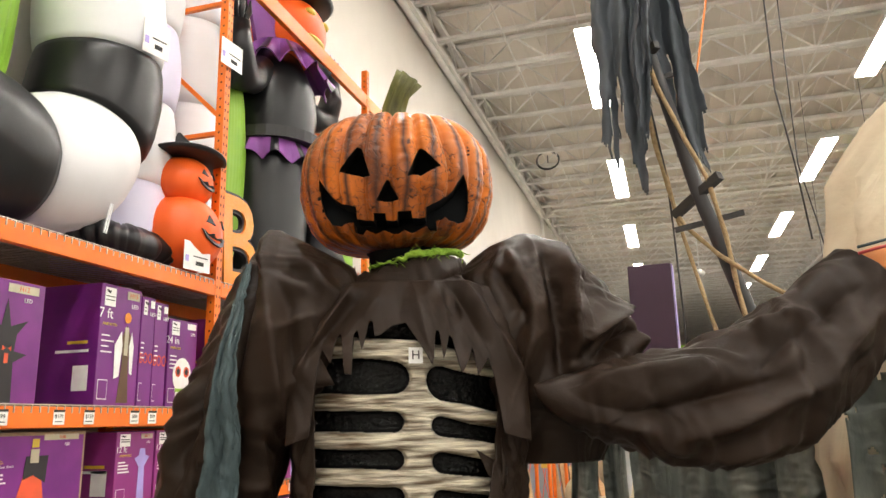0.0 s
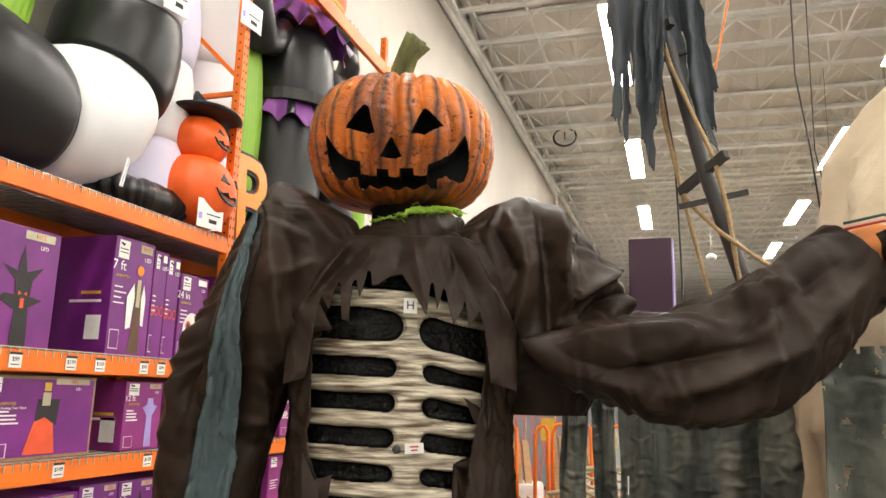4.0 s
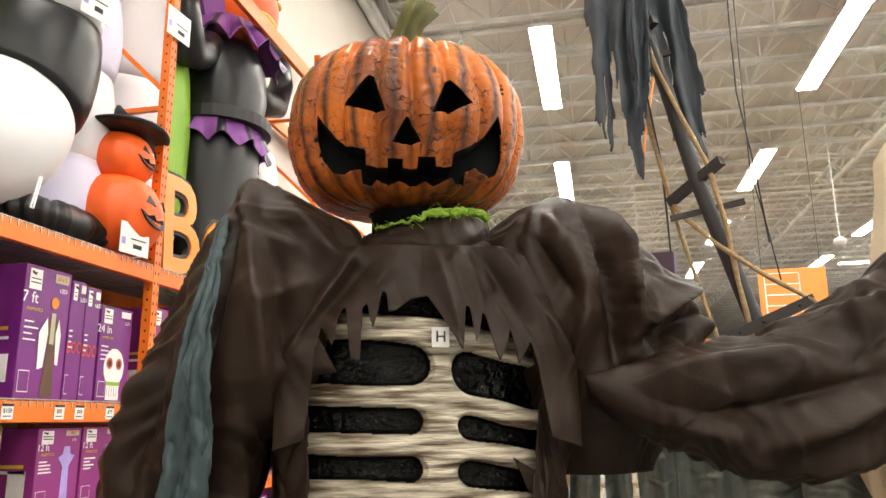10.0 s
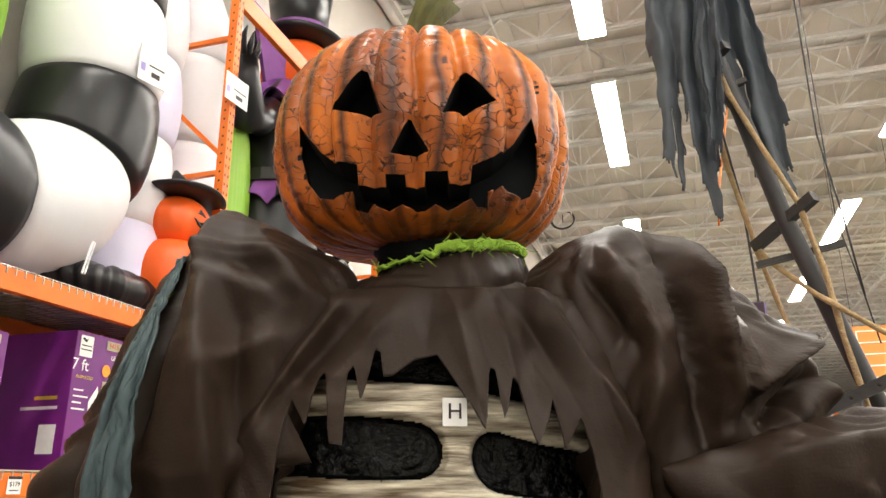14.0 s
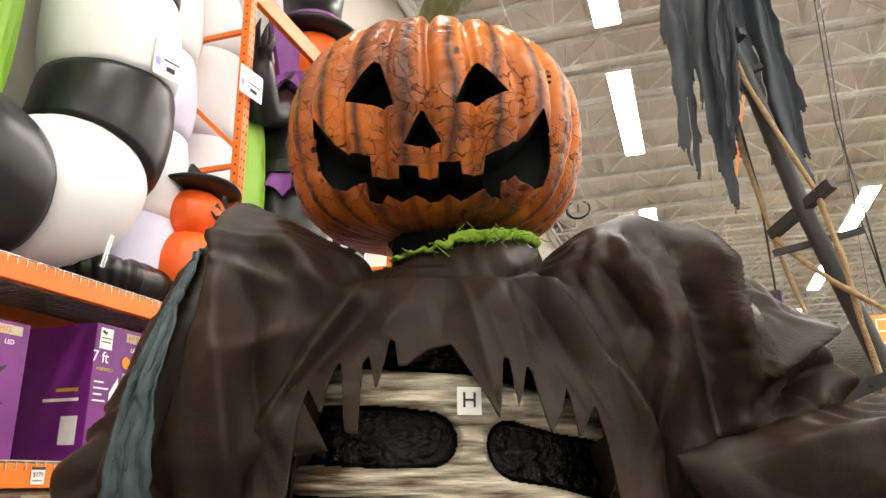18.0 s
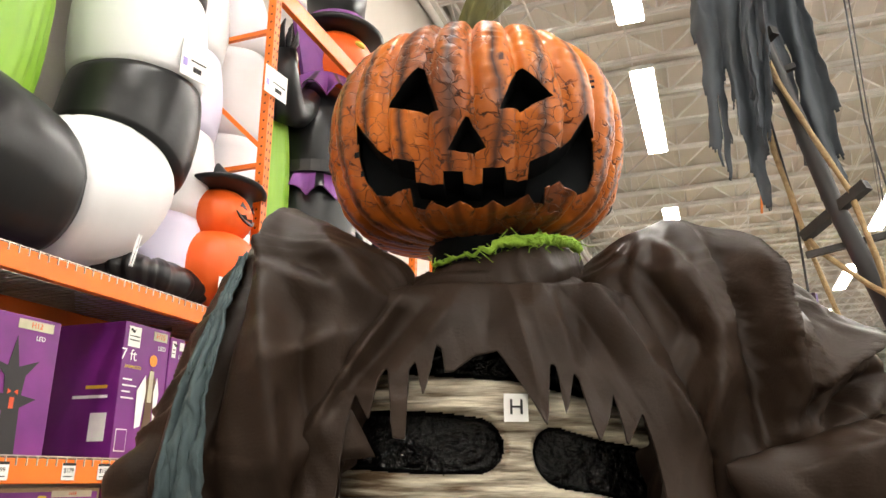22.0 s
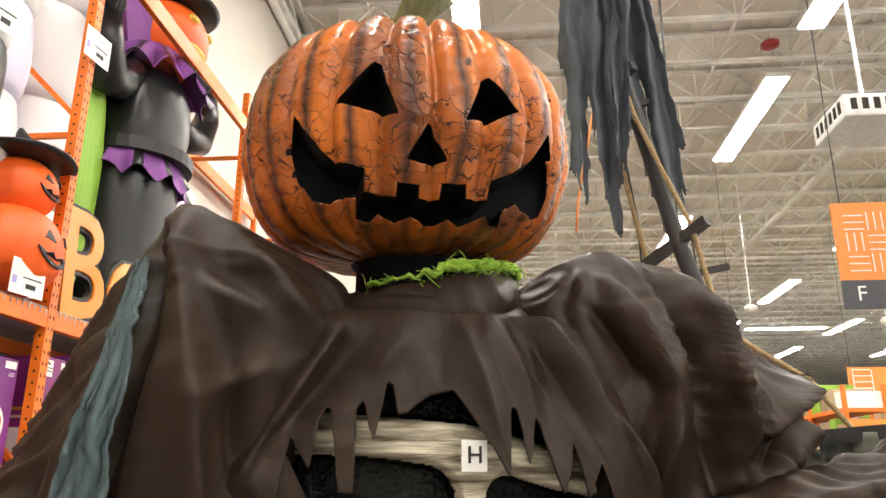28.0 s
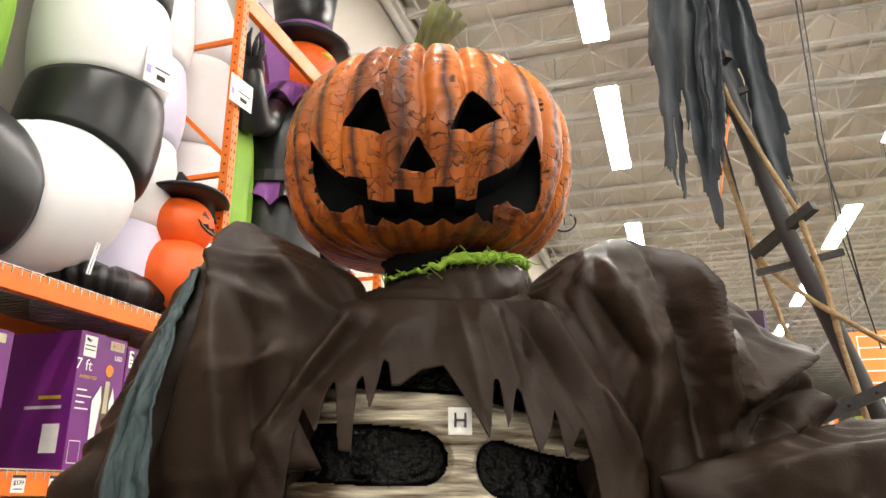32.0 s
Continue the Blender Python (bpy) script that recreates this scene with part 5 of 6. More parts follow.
def pumpkin_stack():
    ob = empty("pumpkin_stack", (-3.4, 3.46, Z5), "two stacked orange fabric pumpkins with a black witch hat", "inflatable")
    for cz, r, h in ((0.33, 0.34, 0.32), (0.76, 0.25, 0.22)):
        bm = bmesh.new()
        vs = ball(bm, (0, 0, cz), (r, r, h), u=48, v=20)
        for v in vs:
            a = math.atan2(v.co.y, v.co.x)
            k = 1 - 0.03 * abs(math.cos(7 * a))
            v.co.x, v.co.y = v.co.x * k, v.co.y * k
        part("pumpkin", bm, M_NORANGE, ob, smooth=True)
        face = bmesh.new()
        for shape in ([(-0.45, 0.25), (-0.15, 0.2), (-0.32, 0.5)], [(0.45, 0.25), (0.15, 0.2), (0.32, 0.5)],
                      [(-0.6, 0.0), (-0.4, -0.14), (-0.25, -0.08), (-0.1, -0.2), (0.1, -0.12), (0.25, -0.18), (0.45, -0.1), (0.6, 0.0), (0.4, -0.32), (0.1, -0.42), (-0.2, -0.4), (-0.45, -0.26)]):
            pts = []
            for u, w in shape:
                a = u * 1.0 + 0.15
                zz = w * 0.8
                rr = math.sqrt(max(0, 1 - zz * zz)) * r * 1.01
                pts.append(face.verts.new((rr * math.cos(a), rr * math.sin(a), cz + zz * h)))
            face.faces.new(pts)
        bmesh.ops.triangulate(face, faces=face.faces)
        f = part("carved_face", face, M_BLACKPRINT, ob)
        f.modifiers.new("thick", "SOLIDIFY").thickness = 0.012
    bm = bmesh.new()
    tube(bm, [(0, 0, 0.955), (0, 0, 0.965), (0, 0, 0.985), (0, 0, 0.99), (0, 0, 1.05), (-0.01, -0.03, 1.12), (-0.01, -0.06, 1.2)], [0.3, 0.34, 0.33, 0.16, 0.12, 0.07, 0.012], 32)
    for v in bm.verts:
        v.co.z += 0.035 * math.cos(math.atan2(v.co.y, v.co.x) + 0.6) * (v.co.x ** 2 + v.co.y ** 2) / 0.1 - 0.02
    hat = part("hat", bm, M_NBLACK, ob, "black pointed witch hat", smooth=True)
    bm = bmesh.new()
    tube(bm, [(0, 0, 0.975), (0, 0, 1.0)], [0.168, 0.16], 32)
    part("hat_band", bm, M_REDGLOW, hat)
    bm = bmesh.new()
    box(bm, 0.155, 0.03, 0.965, 0.175, 0.08, 1.01)
    part("buckle", bm, M_YELLOWPRINT, hat)


pumpkin_stack()


def boo_sign():
    ob = empty("letter_sign", (RX - 0.12, 3.85, Z5), "glittery orange BOO letters with black outline", "sign")
    for ch, y, lean, size in (("B", 0.3, 4, 1.12), ("O", 0.93, -6, 0.82), ("O", 1.5, 5, 0.78)):
        for mat, off, ex, x in ((M_BLACKPRINT, 0.03, 0.02, 0.0), (M_GLITTER, 0.0, 0.025, 0.012)):
            cu = bpy.data.curves.new("letter", "FONT")
            cu.body, cu.size, cu.align_x, cu.extrude, cu.offset, cu.resolution_u = ch, size, "CENTER", ex, off + 0.01, 3
            tmp = bpy.data.objects.new("letter", cu)
            me = bpy.data.meshes.new_from_object(tmp)
            bpy.data.objects.remove(tmp)
            me.materials.clear()
            me.materials.append(mat)
            o = new("letter" if off == 0 else "letter_outline", me)
            o.parent = ob
            o.matrix_basis = pose(x, y, 0.04, 90, 0, 90) @ pose(0, 0, 0, 0, 0, lean)


boo_sign()


def tall_inflatable():
    ob = empty("scarecrow_inflatable", (-3.66, 5.26, Z5), "giant black inflatable with pumpkin head, top hat and purple ruffles", "inflatable")

    def z(v):
        return v - Z5

    bm = bmesh.new()
    prof = [(2.62, 0.42), (2.9, 0.46), (3.3, 0.46), (3.7, 0.48), (4.1, 0.5), (4.3, 0.46), (4.45, 0.5), (4.7, 0.54), (5.0, 0.52), (5.2, 0.42), (5.4, 0.3)]
    rings = tube(bm, [(0, 0.04 * (h - 2.6), z(h)) for h, _ in prof], [r for _, r in prof], 36)
    for r in rings:
        for v in r:
            v.co.x *= 0.8
            v.co.y += 0.02 * wave(v.co.z * 6, v.co.x * 6)
    part("body", bm, M_NBLACK, ob, "black shiny nylon body", smooth=True)
    bm = bmesh.new()
    ball(bm, (0.02, 0.33, z(5.83)), (0.42, 0.46, 0.42), u=32, v=20)
    part("head", bm, M_NORANGE, ob, "orange pumpkin head", smooth=True)
    for dy, dz in ((0.18, 0.12), (0.52, 0.12)):
        e = bmesh.new()
        ball(e, (0.36, dy, z(5.85) + dz), (0.06, 0.09, 0.05), u=12, v=8)
        part("eye", e, M_YELLOWPRINT, ob)
    e = bmesh.new()
    ball(e, (0.36, 0.3, z(5.66)), (0.08, 0.22, 0.06), u=16, v=8)
    part("mouth", e, M_YELLOWPRINT, ob)
    bm = bmesh.new()
    tube(bm, [(0, 0.3, z(6.16)), (0, 0.3, z(6.2)), (0, 0.3, z(6.24)), (0, 0.3, z(6.3)), (0, 0.28, z(6.6)), (0, 0.27, z(6.95)), (0, 0.27, z(6.97))], [0.5, 0.54, 0.5, 0.32, 0.33, 0.38, 0.3], 32)
    hat = part("top_hat", bm, M_NBLACK, ob, "black top hat", smooth=True)
    bm = bmesh.new()
    tube(bm, [(0, 0.3, z(6.27)), (0, 0.29, z(6.4))], [0.345, 0.345], 32)
    part("hat_band", bm, M_NPURPLE, hat)
    for name, z0, z1, r0, r1, cy, n in (("neck_ruffle", 5.52, 5.1, 0.36, 0.66, 0.16, 13), ("waist_ruffle", 4.34, 4.02, 0.47, 0.58, 0.06, 11)):
        bm = bmesh.new()

        def fn(u, v):
            a = 2 * math.pi * u
            r = r0 + (r1 - r0) * v + 0.05 * v * math.sin(n * a)
            drop = (z1 - z0) * v * (1 - 0.35 * abs(math.sin(n * a * 0.5)))
            return (r * 0.85 * math.cos(a), cy + r * math.sin(a), z(z0) + drop)

        grid_sheet(bm, fn, 156, 8)
        bmesh.ops.remove_doubles(bm, verts=bm.verts, dist=0.0005)
        for f in bm.faces:
            f.material_index = 1 if math.sin(n * math.atan2(f.calc_center_median().y - cy, f.calc_center_median().x) * 1.0) > 0.75 else 0
        o = part(name, bm, [M_NPURPLE, M_NBLACK], ob, "purple zigzag ruffle with black stripes")
        o.modifiers.new("thick", "SOLIDIFY").thickness = 0.01
    bm = bmesh.new()
    tube(bm, [(0, 0.06, z(4.3)), (0, 0.06, z(4.42))], [0.53, 0.53], 32)
    part("belt", bm, M_BLACKPRINT, ob)
    for s, pts in ((1, [(0.05, 0.42, z(5.1)), (0.1, 0.8, z(4.95)), (0.12, 1.1, z(5.05)), (0.15, 1.2, z(5.35)), (0.15, 1.18, z(5.65))]),
                   (-1, [(0.05, -0.3, z(5.1)), (0.12, -0.6, z(4.85)), (0.15, -0.8, z(4.75)), (0.2, -0.98, z(5.0)), (0.22, -1.02, z(5.25))])):
        bm = bmesh.new()
        tube(bm, pts, [0.15, 0.16, 0.16, 0.14, 0.1], 20)
        arm = part("arm", bm, M_NBLACK, ob, "bent black inflatable arm", smooth=True)
        tip = pts[-1]
        for k in range(3):
            bm = bmesh.new()
            tube(bm, [(tip[0], tip[1] + 0.06 * (k - 1), tip[2]), (tip[0] + 0.03, tip[1] + 0.13 * (k - 1), tip[2] + 0.15), (tip[0] + 0.05, tip[1] + 0.11 * (k - 1), tip[2] + 0.26)], [0.035, 0.03, 0.008], 10)
            part("claw", bm, M_NBLACK, arm, smooth=True)
    bm = bmesh.new()
    verts = [(-0.1, -0.1, z(5.2)), (-0.05, -0.62, z(6.2)), (0.05, -0.3, z(6.05)), (0.02, -0.05, z(6.1)), (0.05, 0.1, z(5.5))]
    bm.faces.new([bm.verts.new(v) for v in verts])
    o = part("cape_collar", bm, M_NPURPLE, ob, "purple pointed cape collar")
    o.modifiers.new("thick", "SOLIDIFY").thickness = 0.05


tall_inflatable()

column3 = empty("white_inflatable", (-3.86, 6.35, Z5), "broad white inflatable beyond the black one", "inflatable")
for k in range(3):
    bm = bmesh.new()
    tube(bm, [(0, 0, 0.62 * k + 0.0775 * i) for i in range(9)], [0.36 + 0.05 * math.sin(math.pi * i / 8) - 0.02 * k for i in range(9)], 36)
    part("band", bm, M_NWHITE, column3, smooth=True)



def spider_inflatable():
    ob = empty("black_inflatable", (-3.4, 6.0, Z5 + 0.002), "black spiky inflatable with orange eye and lime green feet", "inflatable")
    bm = bmesh.new()
    prof = [(0.0, 0.24), (0.25, 0.3), (0.6, 0.28), (0.85, 0.2), (0.95, 0.24), (1.12, 0.26), (1.22, 0.17), (1.26, 0.04)]
    rings = tube(bm, [(0, 0, h) for h, _ in prof], [r for _, r in prof], 32)
    for r in rings:
        for v in r:
            v.co.y += 0.02 * wave(v.co.z * 8, v.co.x * 8)
    part("body", bm, M_NBLACK, ob, smooth=True)
    for k in range(7):
        a = 2 * math.pi * k / 7 + 0.4
        bm = bmesh.new()
        tube(bm, [(0.12 * math.cos(a), 0.16 * math.sin(a), 1.12), (0.2 * math.cos(a), 0.27 * math.sin(a), 1.28), (0.24 * math.cos(a), 0.36 * math.sin(a), 1.24 + 0.04 * (k % 3))], [0.05, 0.04, 0.008], 10)
        part("spike", bm, M_NBLACK, ob, smooth=True)
    bm = bmesh.new()
    ball(bm, (0.2, 0.02, 1.08), (0.07, 0.11, 0.07), u=16, v=10)
    eye = part("eye", bm, M_NORANGE, ob, "orange eye patch", smooth=True)
    bm = bmesh.new()
    ball(bm, (0.262, -0.01, 1.1), (0.02, 0.05, 0.03), u=12, v=8)
    part("pupil", bm, M_NWHITE, eye, smooth=True)
    for dy, h in ((0.34, 0.56), (-0.3, 0.2)):
        bm = bmesh.new()
        tube(bm, [(0.05, dy * 0.6, 0.05), (0.1, dy, h * 0.6), (0.1, dy * 1.1, h * 1.6), (0.1, dy * 1.15, h * 2.0)], [0.1, 0.13, 0.13, 0.05], 20)
        part("foot", bm, M_NGREEN, ob, "lime green padded foot", smooth=True)


spider_inflatable()

# small black and coloured props further along the top shelf
for k, (y, mat, r) in enumerate(((6.1, M_NBLACK, 0.16), (6.6, M_NORANGE, 0.2), (7.25, M_NGREEN, 0.24), (7.9, M_NPURPLE, 0.22), (8.6, M_NGREEN, 0.2))):
    ob = empty("spiky_prop", (-3.42, y, Z5), "small spiky black and coloured novelty on the top shelf", "decoration", "small top shelf novelties")
    bm = bmesh.new()
    vs = ball(bm, (0, 0, r), (r, r, r), u=16, v=12)
    part("body", bm, mat, ob, smooth=True)
    rnd = random.Random(k)
    for q in range(9):
        a, h = rnd.uniform(0, 6.28), rnd.uniform(0.1, 1.0)
        d = Vector((math.cos(a) * (1 - h * 0.6), math.sin(a) * (1 - h * 0.6), h)).normalized()
        bm = bmesh.new()
        tube(bm, [Vector((0, 0, r)) + d * r * 0.8, Vector((0, 0, r)) + d * r * 1.7, Vector((0, 0, r)) + d * r * 2.2 + Vector((0, 0.05, 0.05))], [0.035, 0.02, 0.004], 8)
        part("spike", bm, M_NBLACK if q % 2 else mat, ob, smooth=True)


# ---------------------------------------------------------------- the mast with rope ladder and torn sail
def rope(name, pts, r, parent, label=""):
    bm = bmesh.new()
    p = [Vector(q) for q in pts]
    dense = []
    for a, b in zip(p, p[1:]):
        k = max(2, int((b - a).length / 0.05))
        dense += [a.lerp(b, i / k) for i in range(k)]
    dense.append(p[-1])
    tube(bm, dense, [r * (1 + 0.12 * math.sin(i * 2.1)) for i in range(len(dense))], 8)
    return part(name, bm, M_ROPE, parent, label, smooth=True)


TURN = pose(-0.27, -0.042, 0.049, 0, 0, -3.57)
mast = empty("ship_mast", (1.18, 1.6, 0), "leaning black mast with rope ladder and torn grey sail", "halloween prop")
MX = Vector((1.18, 1.6, 0))
mast.matrix_basis = TURN @ pose(*MX)


def rel(*q):
    return Vector(q) - MX


bm = bmesh.new()
tube(bm, [rel(1.18, 1.6, 0.0), rel(0.745, 1.6, 1.63), rel(0.57, 1.6, 2.25), rel(0.455, 1.6, 2.78), rel(0.375, 1.6, 3.15), rel(0.2, 1.6, 4.0)], [0.03, 0.03, 0.028, 0.026, 0.024, 0.02], 16)
part("pole", bm, M_POLE, mast, "black tapering pole", smooth=True)
bm = bmesh.new()
box(bm, -0.25, -0.2, -0.048, 0.25, 0.2, 0.04, bevel=0.01)
part("base", bm, M_POLE, mast)
M_WOODBLK = material("black_rung_wood", (0.035, 0.032, 0.032), 0.55, scale=20, dark=(0.02, 0.018, 0.018), bump=0.2)
for a, b, w, h in (((0.475, 1.68, 2.185), (0.655, 1.52, 2.282), 0.03, 0.034), ((0.47, 1.62, 2.108), (0.73, 1.62, 2.152), 0.02, 0.02), ((0.36, 1.66, 2.84), (0.47, 1.55, 2.88), 0.03, 0.034),
                   ((0.40, 1.62, 2.74), (0.52, 1.62, 2.77), 0.02, 0.02), ((0.556, 1.5, 1.624), (0.895, 1.5, 1.77), 0.03, 0.036), ((0.3, 1.62, 3.4), (0.45, 1.58, 3.46), 0.03, 0.03)):
    bm = bmesh.new()
    bar(bm, rel(*a), rel(*b), w, h)
    rung = part("rung", bm, M_WOODBLK, mast)
for t in (0.3, 0.52, 0.86):
    p = Vector((0.556, 1.5, 1.624)).lerp(Vector((0.895, 1.5, 1.77)), t)
    bm = bmesh.new()
    ball(bm, p - MX + Vector((0, -0.0155, 0)), (0.006, 0.003, 0.006), u=10, v=6)
    part("rung_hole", bm, M_HOLE, mast)
rope("rope", [rel(0.3, 1.57, 3.5), rel(0.37, 1.56, 3.1), rel(0.455, 1.56, 2.7), rel(0.54, 1.55, 2.46), rel(0.61, 1.55, 2.28), rel(0.655, 1.56, 2.05), rel(0.675, 1.56, 1.85), rel(0.71, 1.56, 1.62), rel(0.75, 1.56, 1.2)], 0.009, mast, "twisted tan rope")
rope("rope", [rel(0.385, 1.64, 2.84), rel(0.42, 1.66, 2.5), rel(0.48, 1.68, 2.19), rel(0.51, 1.66, 2.13), rel(0.62, 1.56, 1.985), rel(0.76, 1.52, 1.86), rel(0.89, 1.49, 1.765), rel(0.99, 1.49, 1.62), rel(1.1, 1.5, 1.4)], 0.009, mast)
rope("rope", [rel(0.37, 1.68, 2.85), rel(0.44, 1.69, 2.45), rel(0.482, 1.69, 2.17), rel(0.53, 1.66, 1.95), rel(0.585, 1.6, 1.7), rel(0.61, 1.58, 1.6)], 0.008, mast)
bm = bmesh.new()
tube(bm, [rel(0.33, 1.66, 3.3), rel(0.4, 1.66, 2.8), rel(0.455, 1.67, 2.35), rel(0.462, 1.69, 2.15), rel(0.47, 1.69, 1.8), rel(0.47, 1.69, 1.2)], 0.004, 6)
part("cable", bm, M_POLE, mast, "thin black cable")


def torn_cloth(name, top, bottom, z_top, seed, y=1.56, cols=30, rows=130, label=""):
    """Hanging cloth: top and bottom give x ranges, bottom a list of hem heights that it is torn to."""
    bm = bmesh.new()
    (t0, t1), (b0, b1), hems = top, bottom[0], bottom[1]

    z_low = min(hems) - 0.06

    def low(u):
        i = min(int(u * len(hems) + 0.35 * wave(u * 9, seed)), len(hems) - 1)
        return hems[max(i, 0)] + 0.05 * wave(u * 70, seed) + 0.03 * wave(u * 23, seed * 2)

    def fn(u, v):
        zz = z_top + (z_low - z_top) * v
        x = (t0 + (t1 - t0) * u) * (1 - v) + (b0 + (b1 - b0) * u) * v
        return rel(x + 0.022 * wave(v * 7 + seed, u * 2.5) + 0.008 * wave(v * 26, u * 9, seed), y + 0.022 * math.sin(u * 15 + v * 2.5 + seed) + 0.02 * wave(u * 5, v * 5, seed), zz)

    def gone(u, v):
        zz = z_top + (z_low - z_top) * v
        slit = v > 0.55 and wave(u * 11 + 0.6 * v, seed) > 0.5 - (v - 0.55) * 0.5
        return zz < low(u) or slit or wave(u * 9, v * 12 + seed, 4) > 0.8

    grid_sheet(bm, fn, cols * 2, rows, skip=gone)
    bmesh.ops.delete(bm, geom=[v for v in bm.verts if not v.link_faces], context="VERTS")
    o = part(name, bm, M_RAG, mast, label, smooth=True)
    o.modifiers.new("thick", "SOLIDIFY").thickness = 0.0025


torn_cloth("sail", (0.215, 0.42), ((0.22, 0.43), [2.66, 2.46, 2.40, 2.37, 2.5, 2.72, 2.76, 2.62, 2.48, 2.36, 2.26, 2.24, 2.42, 2.66, 2.72]), 3.75, 1.0, y=1.52, label="torn dark grey sail cloth in ragged strips")
torn_cloth("sail", (0.34, 0.52), ((0.50, 0.66), [2.7, 2.5, 2.42, 2.3, 2.26, 2.34, 2.46, 2.42, 2.36, 2.44, 2.6]), 3.75, 6.0, y=1.66, label="torn dark grey sail cloth in ragged strips")
torn_cloth("sail", (0.39, 0.49), ((0.36, 0.44), [2.62, 2.5, 2.46, 2.6, 2.75]), 3.7, 11.0, y=1.49, label="torn dark grey sail cloth in ragged strips")

# tall plum carton behind the sleeve
col = empty("plum_carton", (0.119, 1.197, 0), "tall slim dark plum carton standing upright", "box")
col.rotation_euler = (0, 0, radians(-3.6))
part("shell", boxes((0, 0, 0, 0.147, 0.1, 1.96), bevel=0.004), M_PLUM, col)
part("edge_strip", boxes((0.1475, 0.004, 0.01, 0.151, 0.096, 1.956)), M_LILAC, col)


# ---------------------------------------------------------------- the draped cream figure
def draped_figure():
    ob = empty("draped_prop", (1.25, 0.64, 0), "hooded cream cloth prop with long grey gauze drapes", "halloween prop")
    ob.matrix_basis = TURN @ pose(1.25, 0.64, 0)
    bm = bmesh.new()
    prof = [(2.27, 0.02), (2.255, 0.08), (2.2, 0.15), (2.08, 0.24), (1.93, 0.325), (1.77, 0.39), (1.6, 0.43), (1.4, 0.44), (1.2, 0.44), (0.9, 0.5), (0.4, 0.55), (-0.045, 0.58)]
    rings = tube(bm, [(0.02 * math.sin(h * 3), 0, h) for h, _ in prof for _ in (0,)], [r for _, r in prof], 72)
    bmesh.ops.subdivide_edges(bm, edges=[e for e in bm.edges], cuts=1, use_grid_fill=True)
    for v in bm.verts:
        a = math.atan2(v.co.y, v.co.x)
        r = math.hypot(v.co.x, v.co.y)
        k = 0.035 * wave(math.cos(a) * 2.2, math.sin(a) * 2.2, v.co.z * 1.3) + 0.05 * max(0, 1 - 3 * abs(wave(math.cos(a) * 2 + v.co.z, math.sin(a) * 2, v.co.z * 2 + 5))) ** 1.5 - 0.02
        if r > 0.05:
            v.co.x, v.co.y = v.co.x * (1 + k / max(r, 0.2)), v.co.y * 0.45 * (1 + k / max(r, 0.2))
    part("hooded_cloth", bm, M_CREAM, ob, "heavy creased cream burlap cloth", smooth=True)
    for k, (x0, x1, z0, z1, y, mat, seed) in enumerate(((-1.12, -1.04, 1.5, 0.2, 0.3, M_GAUZE, 1), (-1.02, -0.95, 1.48, 0.3, 0.34, M_GAUZE, 2), (-0.94, -0.83, 1.5, 0.2, 0.3, M_GAUZE, 3), (-0.84, -0.4, 1.55, 0.1, 0.31, M_GAUZE, 4),
                                                       (-0.55, -0.1, 1.58, 0.1, 0.24, M_GAUZE, 5), (-0.44, 0.3, 1.47, 0.1, -0.27, M_GAUZE, 6), (0.06, 0.13, 1.45, 0.4, -0.27, M_TEAL, 7))):
        bm = bmesh.new()

        def fn(u, v):
            x = x0 + (x1 - x0) * u + 0.02 * wave(v * 5, seed * 3.1) * (1 if x1 - x0 < 0.15 else 0.4)
            n = 40 * (x1 - x0) + 3
            return (x, y + 0.028 * math.sin(u * n + 2 * wave(v * 2, seed)) + 0.03 * wave(u * 6, v * 6, seed), z0 + (z1 - z0) * v)

        lace = seed == 6
        nu = max(10, int((x1 - x0) * (300 if lace else 160)))
        nv = 280 if lace else 120
        grid_sheet(bm, fn, nu, nv, skip=lambda u, v, s=seed: wave(u * 44, v * 40, s) > 0.42 if s == 6 else wave(u * (x1 - x0) * 60, v * 9, s) > (0.72 if x1 - x0 > 0.2 else 0.6))
        bmesh.ops.delete(bm, geom=[v for v in bm.verts if not v.link_faces], context="VERTS")
        o = part("gauze_drape", bm, mat, ob, "dark grey-green torn gauze drape" if k < 6 else "teal torn gauze strip", smooth=True)
        o.modifiers.new("thick", "SOLIDIFY").thickness = 0.002
    bm = bmesh.new()
    bar(bm, (-1.14, 0.32, 1.52), (-0.2, 0.2, 1.6), 0.03)
    part("drape_rail", bm, M_POLE, ob)


draped_figure()

# green fringe prop at the far side of the drapes
fringe = empty("green_fringe", (1.17, 0.23, 0), "hanging lime and moss green fringed gauze on a thin stand", "halloween prop")
bm = bmesh.new()
grid_sheet(bm, lambda u, v: (-0.07 + 0.2 * u + 0.02 * wave(v * 9, 3), 0.05 * math.sin(u * 9 + v * 4) + 0.02 * wave(u * 9, v * 20), 1.62 - 1.3 * v), 24, 120, skip=lambda u, v: wave(u * 12, v * 26, 2) > 0.4)
o = part("gauze", bm, material("moss_gauze", (0.2, 0.25, 0.07), 0.9, dark=(0.1, 0.13, 0.03), scale=40, bump=0.6), fringe, smooth=True)
o.modifiers.new("thick", "SOLIDIFY").thickness = 0.004
bm = bmesh.new()
bar(bm, (0.03, 0, 0), (0.03, 0, 1.64), 0.015)
box(bm, -0.12, -0.15, 0, 0.18, 0.15, 0.02)
part("stand", bm, M_POLE, fringe)


